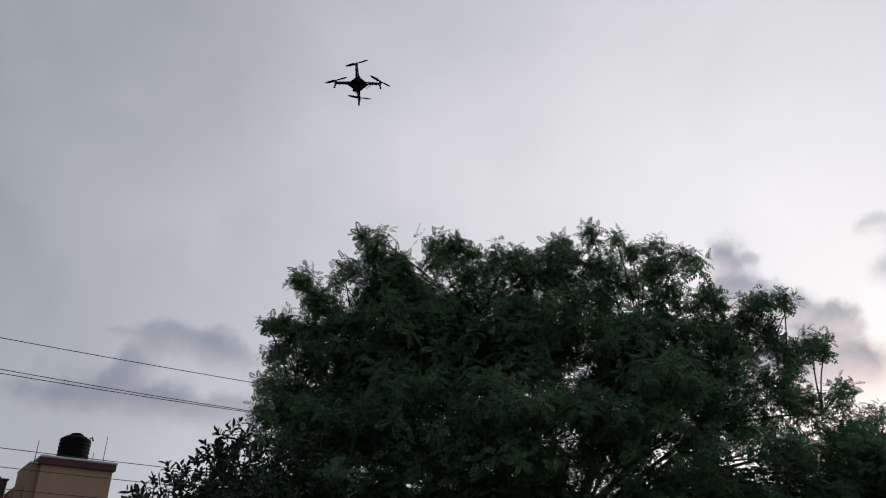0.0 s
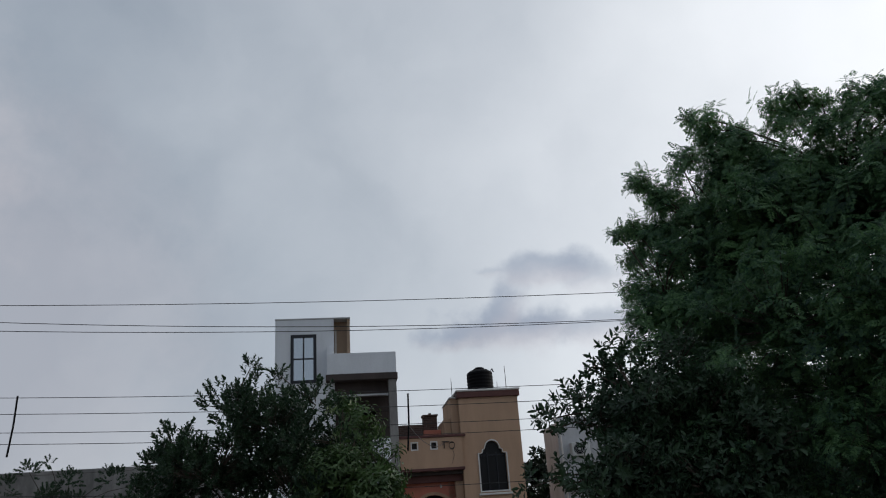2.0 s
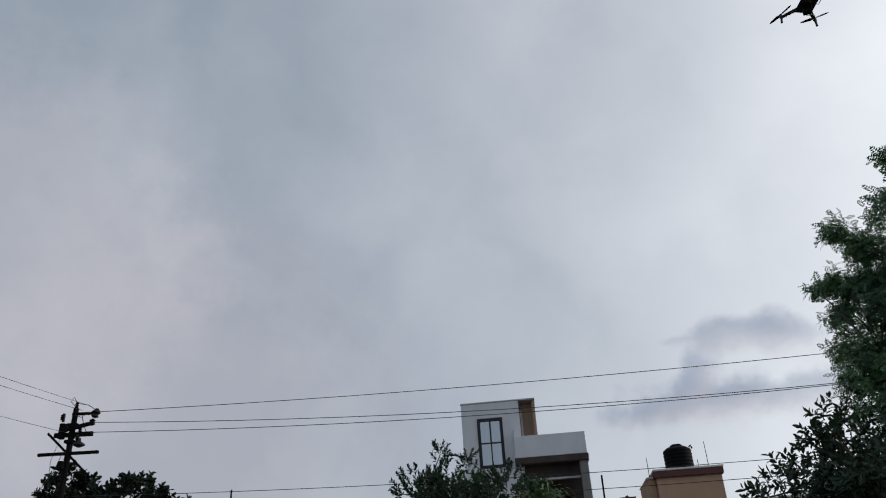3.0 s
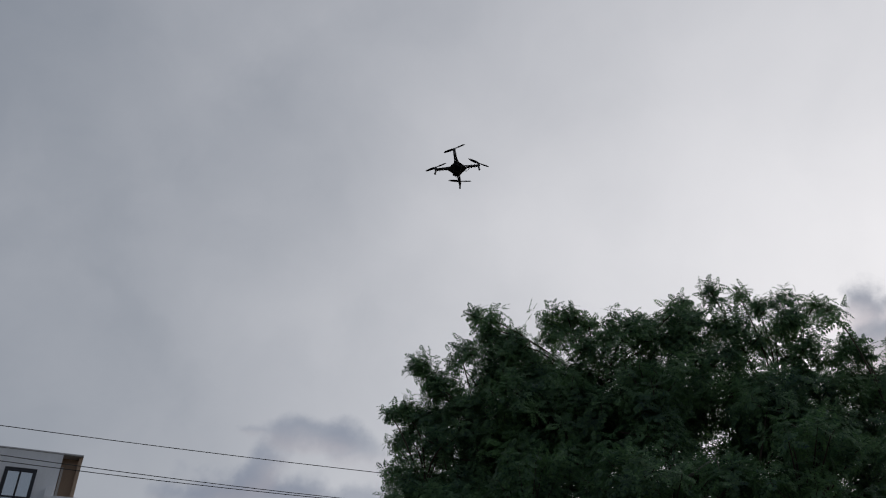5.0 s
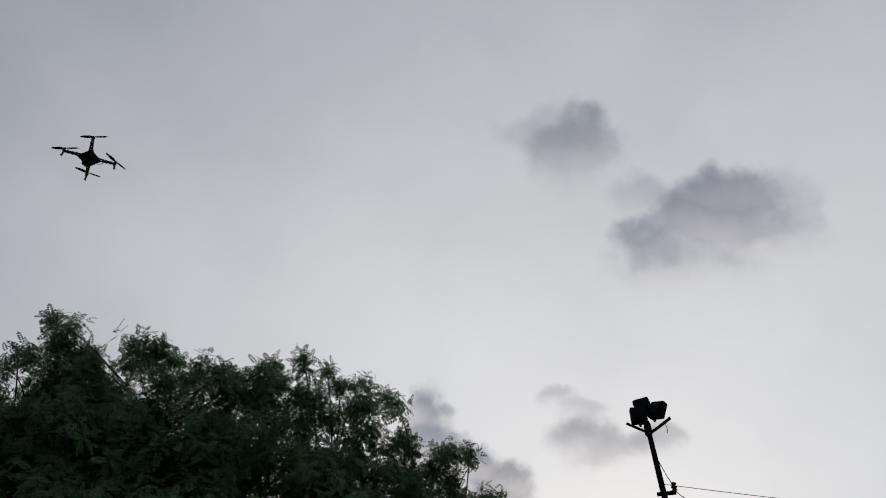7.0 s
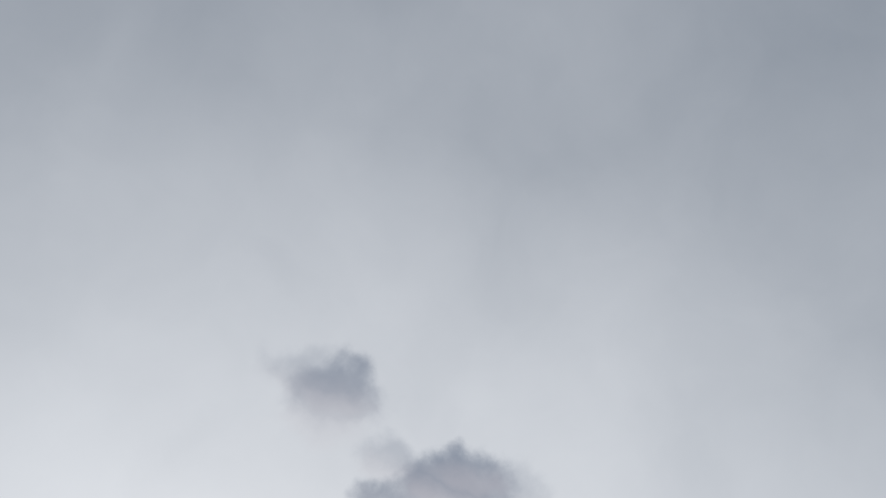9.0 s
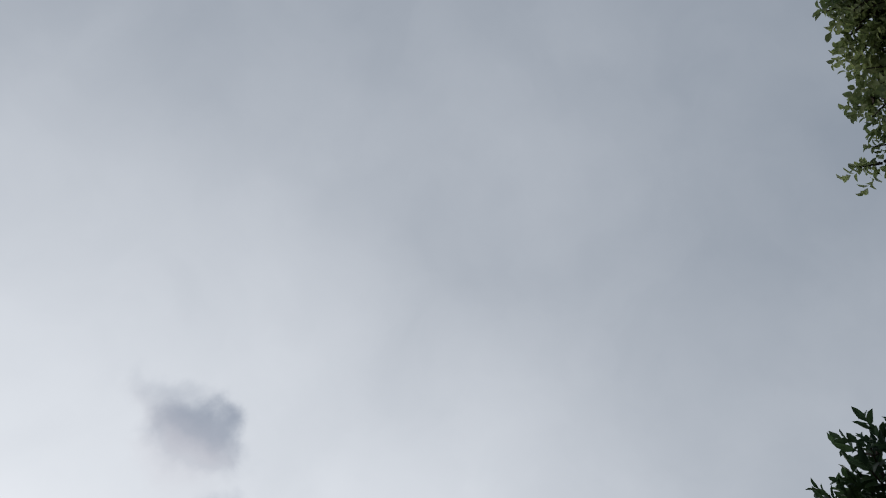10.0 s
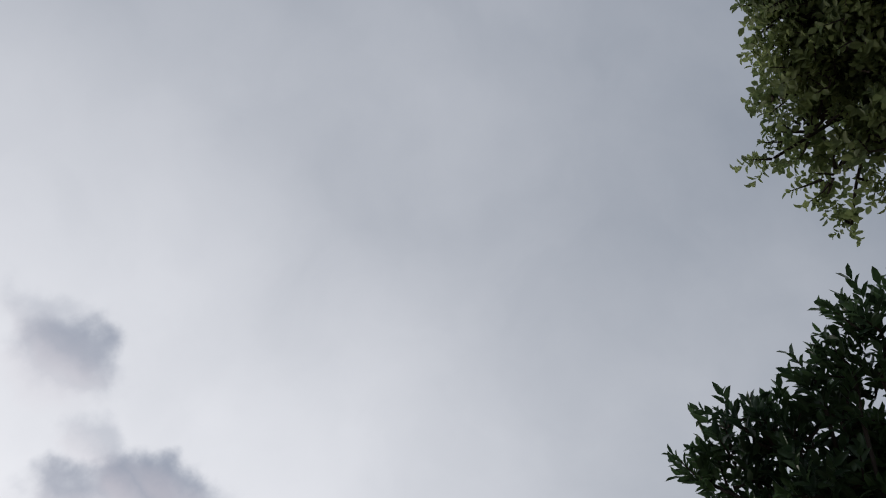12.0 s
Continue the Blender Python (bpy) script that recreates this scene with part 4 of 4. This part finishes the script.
CORE_LOW = [
    (-0.44, 0.20, 3.53, 0.50), (-1.79, 0.20, 3.38, 0.50), (0.22, 0.20, 3.93, 0.50), (-4.53, -0.10, 5.59, 0.34), (-4.30, -0.10, 5.02, 0.45), (-4.63, -0.10, 6.00, 0.26),
    (-4.51, -0.10, 4.57, 0.40), (-4.13, -0.10, 5.85, 0.35), (-3.41, -0.20, 4.22, 0.60), (-2.57, -0.20, 4.08, 0.60), (-0.42, -0.20, 4.32, 0.60), (4.32, -0.20, 4.52, 0.50),
    (-3.85, -0.20, 3.85, 0.50), (4.28, -0.20, 3.88, 0.60),
]
SKIRT_NEAR = [
    (-3.4, -2.6, 2.4, 0.8), (-1.9, -2.5, 1.9, 0.95), (-0.9, -2.3, 2.4, 1.0), (0.2, -2.2, 2.1, 1.0), (1.2, -2.0, 2.5, 1.1), (2.4, -1.8, 2.3, 1.1),
    (3.6, -1.6, 2.5, 1.1), (5.0, -1.2, 2.6, 1.0), (-3.7, -1.1, 3.2, 1.0), (-2.2, -1.2, 3.1, 1.1), (-0.5, -1.3, 2.9, 1.2), (1.3, -1.1, 3.0, 1.2),
    (3.0, -1.1, 3.1, 1.1), (-3.75, -0.8, 4.7, 0.7), (4.4, -0.9, 2.9, 1.0), (-4.2, -1.5, 2.9, 0.65), (-3.0, -0.8, 2.3, 1.0),
]
SKIRT_SIDE = [
    (3.1, -0.7, 5.4, 0.55), (3.8, -0.7, 5.05, 0.55), (4.45, -0.7, 5.80, 0.42), (4.05, -0.7, 5.45, 0.38), (4.4, -0.7, 4.75, 0.55), (3.4, -0.7, 4.75, 0.7),
    (4.91, -0.7, 5.08, 0.32), (5.15, -0.7, 4.7, 0.36), (4.75, -0.7, 4.3, 0.6), (1.6, -0.5, 5.6, 0.6), (3.13, -0.80, 4.38, 0.50), (3.82, -0.80, 4.66, 0.40),
    (2.53, -0.80, 4.56, 0.50), (3.67, -0.80, 3.94, 0.50), (2.99, -0.80, 5.12, 0.40), (2.15, -0.80, 5.12, 0.45), (-4.60, -0.80, 5.09, 0.30), (-4.36, -0.80, 4.53, 0.45),
]
fill_rng = np.random.default_rng(17)
INNER = []
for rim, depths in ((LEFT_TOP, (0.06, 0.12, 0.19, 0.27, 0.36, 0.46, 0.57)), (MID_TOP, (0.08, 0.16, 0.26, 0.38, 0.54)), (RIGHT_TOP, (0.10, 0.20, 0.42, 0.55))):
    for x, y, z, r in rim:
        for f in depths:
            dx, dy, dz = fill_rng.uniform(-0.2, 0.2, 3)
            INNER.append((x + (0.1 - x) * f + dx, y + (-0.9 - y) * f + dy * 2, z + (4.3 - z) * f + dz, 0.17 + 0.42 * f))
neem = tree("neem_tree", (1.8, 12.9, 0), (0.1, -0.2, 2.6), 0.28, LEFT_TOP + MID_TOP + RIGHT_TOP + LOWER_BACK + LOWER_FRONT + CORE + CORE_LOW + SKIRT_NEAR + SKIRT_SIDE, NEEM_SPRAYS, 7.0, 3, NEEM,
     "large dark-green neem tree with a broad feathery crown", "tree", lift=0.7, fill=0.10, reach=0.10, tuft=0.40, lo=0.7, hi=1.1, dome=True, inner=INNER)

PALE_BARK = surface("bare_grey_bark", (0.26, 0.24, 0.22), 0.9, grain=14, stain=3.0, stain_tone=0.6)
part("bare_branch", tube([(-0.56, -2.41, 4.28), (-0.20, -2.51, 4.47), (0.07, -2.59, 4.61), (0.09, -2.54, 4.40), (0.12, -2.48, 4.16)], [0.022, 0.018, 0.014, 0.011, 0.006], 6), PALE_BARK, neem, "bare pale branch", smooth=True)

TWIGS = [leafy_twig(trng, 10, 0.095, 0.046, 0.20, 0.95) for _ in range(4)]
tree("guava_tree", (-11.3, 11.3, 0), (0.9, 0.3, 1.6), 0.14, [
    (0.43, 0.44, 5.12, 0.10), (0.43, 0.44, 4.85, 0.24), (0.85, 0.82, 4.98, 0.10), (0.85, 0.82, 4.70, 0.28), (0.3, -0.3, 1.3, 1.3), (1.8, 0.3, 1.0, 1.4), (-1.0, -0.8, 1.8, 1.2), (0.10, 0.13, 4.31, 0.66), (1.44, 1.30, 4.30, 0.62), (1.11, 0.38, 3.63, 1.20),
    (2.20, 1.25, 3.43, 1.0), (0.5, -0.6, 2.8, 1.12), (1.81, 0.32, 2.3, 1.46), (2.88, 1.11, 2.17, 0.9), (-0.4, -0.6, 3.3, 0.8),
    (0.78, 0.56, 2.80, 0.70), (1.53, 1.19, 2.80, 0.70), (2.01, 1.49, 3.31, 0.60), (0.23, 0.06, 2.73, 0.60), (1.24, 0.85, 3.58, 0.70), (0.57, 0.28, 3.51, 0.50)],
    TWIGS, 25, 5, BROAD, "dense dark broad-leaved tree with upright leafy shoots", "tree", lift=0.8, fill=0.4, reach=0.2, tuft=0.35)
HANGING = [leafy_twig(trng, 11, 0.13, 0.046, 0.24, 1.3, 0.9) for _ in range(4)]
tree("drooping_tree", (-8.6, 11.1, 0), (0.5, 0.3, 1.5), 0.10, [
    (0.17, 0.50, 4.00, 0.30), (0.45, 0.57, 3.50, 0.50), (0.90, 0.58, 2.80, 0.52), (1.10, 0.18, 2.1, 0.75), (0.2, 0.3, 2.6, 0.7)],
    HANGING, 26, 6, DROOP, "lighter green tree with long drooping leaves", "tree", lift=0.3, fill=0.4, reach=0.16, tuft=0.3)
POINTED = [leafy_twig(trng, 9, 0.105, 0.042, 0.19, 1.1, 0.25) for _ in range(4)]
MANGO_OUTER = [
    (-0.75, 0.05, 3.10, 0.30), (-0.32, 0.19, 3.48, 0.28), (-0.41, -0.05, 2.74, 0.50), (0.25, -0.18, 2.82, 0.66), (-0.82, -0.50, 2.09, 0.36), (-1.22, -0.66, 2.10, 0.18),
    (0.10, -0.63, 1.97, 0.72), (0.98, -0.54, 1.87, 0.78), (0.1, 0.3, 1.9, 0.8), (0.55, 0.6, 3.55, 0.5), (0.75, 0.3, 2.75, 0.8), (1.3, 0.1, 2.1, 0.9),
    (-0.42, 0.09, 3.47, 0.28), (-0.20, 0.09, 3.75, 0.24), (0.00, 0.19, 3.54, 0.36),
]
MANGO_INNER = [
    (-0.23, 0.21, 3.09, 0.42), (0.22, 0.31, 3.16, 0.45), (0.13, 0.36, 2.63, 0.60), (-1.03, -0.04, 2.99, 0.30), (-0.75, 0.03, 3.22, 0.28), (-0.36, 0.11, 3.44, 0.28),
    (-0.13, 0.11, 3.78, 0.22), (-1.15, -0.06, 2.80, 0.25), (-0.26, 0.20, 3.05, 0.50), (-0.40, 0.31, 2.71, 0.35), (-0.17, 0.41, 2.40, 0.45), (-0.75, 0.25, 2.05, 0.35),
    (-0.02, 0.38, 3.01, 0.32), (0.38, 0.44, 3.22, 0.40), (0.31, 0.51, 2.50, 0.50),
]
tree("young_mango_tree", (-2.6, 9.9, 0), (0.1, -0.1, 1.3), 0.09, MANGO_OUTER + MANGO_INNER,
    POINTED, 38, 7, BROAD, "young dark mango tree with pointed leaves beside the neem", "tree", lift=0.2, fill=0.4, reach=0.16, tuft=0.25)
CLUMPS = [leafy_twig(trng, 10, 0.26, 0.13, 0.34, 1.1, 0.2) for _ in range(3)]
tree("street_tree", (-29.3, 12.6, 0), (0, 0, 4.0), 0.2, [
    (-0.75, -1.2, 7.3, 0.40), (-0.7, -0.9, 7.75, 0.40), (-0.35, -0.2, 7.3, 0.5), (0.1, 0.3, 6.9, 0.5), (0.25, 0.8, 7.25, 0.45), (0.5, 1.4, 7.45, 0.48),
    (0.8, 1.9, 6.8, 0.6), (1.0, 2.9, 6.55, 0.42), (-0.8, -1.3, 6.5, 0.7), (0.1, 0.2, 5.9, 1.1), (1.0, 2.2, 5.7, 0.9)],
    CLUMPS, 15, 8, SILHOUETTE_LEAF, "street tree behind the power pole, leaves coloured as a dark silhouette", "tree", lift=0.2, twigs=False, reach=0.1, tuft=0.35)
tree("garden_shrub", (3.4, 11.6, 0), (0, 0, 0.6), 0.08, [
    (-4.2, -0.9, 1.5, 1.1), (-2.9, -0.7, 1.6, 1.1), (-1.3, -0.6, 1.5, 1.1), (0.3, -0.5, 1.6, 1.1), (1.8, -0.3, 1.6, 1.1), (3.4, 0, 1.7, 1.1), (5.0, 0.3, 1.8, 1.1),
    (-3.6, 0.8, 2.4, 0.9), (-0.6, 1.2, 2.4, 1.0), (2.6, 1.0, 2.5, 1.0), (4.4, 1.2, 2.9, 1.1), (6.2, 1.2, 2.3, 1.2)],
    TWIGS, 6, 12, BROAD, "dark shrubs filling the plot under the neem", "shrub", lift=0.4, fill=0.3, reach=0.15, tuft=0.4, twigs=False)
# added tree mass that closes bright gaps behind and below the neem crown
tree("filler_tree", (6.5, 19.0, 0), (0, 0, 2.0), 0.2, [
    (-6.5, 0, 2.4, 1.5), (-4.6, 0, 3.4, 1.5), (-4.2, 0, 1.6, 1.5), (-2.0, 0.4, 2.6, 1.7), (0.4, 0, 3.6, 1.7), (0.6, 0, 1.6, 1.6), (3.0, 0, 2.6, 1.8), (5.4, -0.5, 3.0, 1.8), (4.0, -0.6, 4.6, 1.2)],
    CLUMPS, 5, 15, SILHOUETTE_LEAF, "filler tree added behind the neem, near-black for its shade", "tree", lift=0.3, twigs=False, tuft=0.6)
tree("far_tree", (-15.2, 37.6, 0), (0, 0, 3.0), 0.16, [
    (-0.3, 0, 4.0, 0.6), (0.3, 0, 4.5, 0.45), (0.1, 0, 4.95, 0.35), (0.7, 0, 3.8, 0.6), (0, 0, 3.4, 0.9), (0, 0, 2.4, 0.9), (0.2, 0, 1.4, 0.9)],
    CLUMPS, 9, 9, SILHOUETTE_LEAF, "small dark tree standing behind the houses", "tree", twigs=False)
tree("low_bush", (-26.5, 18.2, 0), (0, 0, 2.5), 0.12, [
    (-0.9, -1.0, 4.2, 0.45), (-0.4, -0.5, 4.75, 0.40), (0.0, 0.0, 5.0, 0.24), (0.4, 0.6, 4.35, 0.45), (1.6, 1.5, 4.35, 0.5), (2.2, 2.2, 4.1, 0.55), (3.2, 2.9, 4.0, 0.5), (0.2, 0.2, 3.3, 1.0), (2.6, 2.4, 3.0, 1.0), (-1.2, -1.8, 3.6, 0.6)],
    TWIGS, 28, 10, BROAD, "scrubby climbing bush in front of the raw concrete wall", "bush", twigs=False, reach=0.08, tuft=0.3)


tree("side_tree", (13.7, 6.1, 0), (0, 0, 3.2), 0.16, [
    (-0.85, 1.58, 6.10, 0.20), (-0.55, 1.15, 6.45, 0.30), (-0.45, 1.0, 6.0, 0.42), (-0.1, 0.4, 6.8, 0.75), (0.3, -0.1, 5.6, 1.5), (0.2, -0.9, 6.8, 1.1), (0.3, 0, 4.3, 1.2)],
    POINTED, 13, 16, BROAD, "dark leafy tree beyond the floodlight mast", "tree", lift=0.3, reach=0.12, tuft=0.35, twigs=False)


def near_tree(name, base, trunk_top, trunk_r, lobes, leaf, per_m2, seed, material, label, lift, reach, singles=240):
    """Close tree whose nearest leaves are single pieces."""
    length, width, stem, opening, droop, count = leaf
    t = tree(name, base, trunk_top, trunk_r, lobes, [leafy_twig(np.random.default_rng(seed + i), count, length, width, stem, opening, droop) for i in range(5)],
             per_m2, seed, material, label, "tree", lift=lift, fill=0.3, lo=0.7, hi=1.1, reach=reach, tuft=0.17)
    rng = np.random.default_rng(seed + 50)
    bv, bf = blade(length, width)
    me = bpy.data.meshes.new("leaf")
    me.from_pydata([tuple(v) for v in bv], [], bf)
    me.materials.append(material)
    P, D = scatter([(x, y, z, max(r - reach * 0.6, r * 0.4)) for x, y, z, r in lobes], 14, rng, lift, 0.0)
    pick = rng.permutation(len(P))[:singles]
    for i in pick:
        ob = new("leaf", me)
        ob.parent = t
        d = Vector(D[i]) + Vector(rng.normal(size=3) * 0.4)
        ob.matrix_basis = Matrix.Translation(P[i]) @ d.to_track_quat("X", "Z").to_matrix().to_4x4() @ pose(0, 0, 0, rng.uniform(-50, 50), 0, 0) @ Matrix.Scale(rng.uniform(0.8, 1.1), 4)
    return t


near_tree("glossy_tree", (3.74, -1.31, 0), (-0.3, 0.2, 2.4), 0.035, [
    (-1.06, 0.02, 4.13, 0.26), (-1.20, -0.22, 4.06, 0.28), (-0.85, 0.72, 4.05, 0.10), (-0.77, 0.57, 3.91, 0.18), (-0.85, 0.29, 3.93, 0.18),
    (-0.87, 0.05, 3.86, 0.27), (-0.67, 0.83, 3.84, 0.13), (-0.65, 0.43, 3.72, 0.33), (-0.64, 0.13, 3.59, 0.38), (-0.53, 0.70, 3.61, 0.30), (-0.44, 0.40, 3.38, 0.45),
    (-0.74, 0.76, 3.95, 0.14), (-0.67, 0.90, 3.89, 0.13), (-0.68, 0.69, 3.85, 0.20), (-0.92, 0.33, 4.03, 0.13),
    (-1.01, 0.18, 4.07, 0.15), (-0.85, 0.29, 3.93, 0.20), (-0.77, 0.49, 3.91, 0.18), (-1.01, 0.09, 4.02, 0.20)],
    (0.088, 0.037, 0.18, 0.85, 0.05, 9), 92, 21, GLOSSY, "close dark tree with glossy pointed leaves", 0.7, 0.11)
near_tree("pale_leaved_tree", (3.4, -3.4, 0), (-1.15, 0.6, 4.6), 0.03, [
    (-1.60, 1.83, 5.88, 0.22), (-1.34, 1.64, 5.68, 0.36), (-1.22, 1.96, 5.75, 0.16), (-1.01, 1.81, 5.57, 0.25), (-0.89, 2.04, 5.58, 0.12), (-0.79, 1.76, 5.41, 0.22),
    (-0.54, 1.75, 5.24, 0.08), (-1.28, 1.35, 5.52, 0.46), (-0.91, 1.45, 5.34, 0.30), (-1.84, 1.68, 5.92, 0.36), (-1.78, 1.32, 5.73, 0.52), (-1.37, 1.12, 5.43, 0.56)],
    (0.060, 0.038, 0.15, 1.1, 0.3, 10), 125, 31, PALE, "tall tree overhead with pale green oval leaves", 0.1, 0.07)


# ---------------------------------------------------------------- quadcopter
def quadcopter(m):
    t = thing("quadcopter", m, "black four-armed drone hovering in the air with open propellers", "drone")
    part("lower_plate", box(-0.075, 0.075, -0.075, 0.075, -0.004, 0.0, 0.002, pose(0, 0, 0, 0, 0, 45)), CARBON, t)
    part("upper_plate", box(-0.06, 0.06, -0.06, 0.06, 0.036, 0.040, 0.002, pose(0, 0, 0, 0, 0, 45)), CARBON, t)
    part("flight_controller", box(-0.03, 0.03, -0.045, 0.045, 0.040, 0.062, 0.005), BLACK, t)
    part("battery", box(-0.034, 0.034, -0.07, 0.07, -0.044, -0.005, 0.006, pose(0, 0, 0, 0, 0, 20)), BLACK, t)
    part("strap", box(-0.037, 0.037, -0.012, 0.012, -0.047, 0.004, 0.002, pose(0, 0, 0, 0, 0, 20)), STEEL, t)
    part("camera_block", box(-0.022, 0.022, -0.1, -0.065, -0.055, -0.01, 0.005), BLACK, t)
    part("aerial", tube([(0.03, 0.03, 0.04), (0.035, 0.035, 0.12)], [0.004, 0.003], 5), BLACK, t)
    for k in range(4):
        q = pose(0, 0, 0, 0, 0, 90 * k)
        arm = bmesh.new()
        add_tube(arm, [(0.05, 0.014, 0.018), (0.14, 0.009, 0.022), (0.215, 0.006, 0.020)], [0.010, 0.008, 0.009], 6)
        add_tube(arm, [(0.05, -0.014, 0.018), (0.14, -0.009, 0.022), (0.215, -0.006, 0.020)], [0.010, 0.008, 0.009], 6)
        for x in (0.08, 0.115, 0.15, 0.185):
            add_box(arm, x - 0.004, x + 0.004, -0.014, 0.014, 0.008, 0.032)
        bmesh.ops.transform(arm, matrix=q, verts=arm.verts[:])
        a = part("arm", arm, CARBON, t)
        part("foot", tube([q @ Vector((0.222, 0, 0.01)), q @ Vector((0.228, 0, -0.022)), q @ Vector((0.232, 0, -0.048))], [0.012, 0.009, 0.011], 6), CARBON, a)
        part("motor", lathe([(0.012, 0.012), (0.0145, 0.018), (0.0145, 0.044), (0.006, 0.048), (0.004, 0.062)], q @ pose(0.225, 0, 0), 12), STEEL, t)
        prop = bmesh.new()
        spin = q @ pose(0.225, 0, 0.056, 0, 0, (35, 100, 160, 70)[k])
        for sg in (0, 180):
            sp = spin @ pose(0, 0, 0, 0, 0, sg)
            rows = []
            for r, w, tw in ((0.008, 0.006, 0.25), (0.03, 0.013, 0.45), (0.07, 0.012, 0.28), (0.105, 0.009, 0.16), (0.122, 0.003, 0.1)):
                rows.append([prop.verts.new(sp @ Vector((r, w * math.cos(tw) * e, w * math.sin(tw) * e + h + 0.04 * r))) for e, h in ((-1, 0), (-1, 0.0016), (1, 0.0016), (1, 0))])
            for r0, r1 in zip(rows, rows[1:]):
                for j in range(4):
                    prop.faces.new((r0[j], r0[(j + 1) % 4], r1[(j + 1) % 4], r1[j]))
            prop.faces.new(rows[-1])
        add_lathe(prop, [(0.009, -0.004), (0.009, 0.006), (0.003, 0.012)], spin, 10)
        part("propeller", prop, BLACK, t)
        part("lead", tube([q @ Vector((0.06, 0.02, 0.0)), q @ Vector((0.09, 0.035, -0.012)), q @ Vector((0.13, 0.014, 0.01))], 0.003, 4), CABLE, t)
    return t


quadcopter(pose(-0.87, 6.11, 6.53, -10, 0, 1.6))
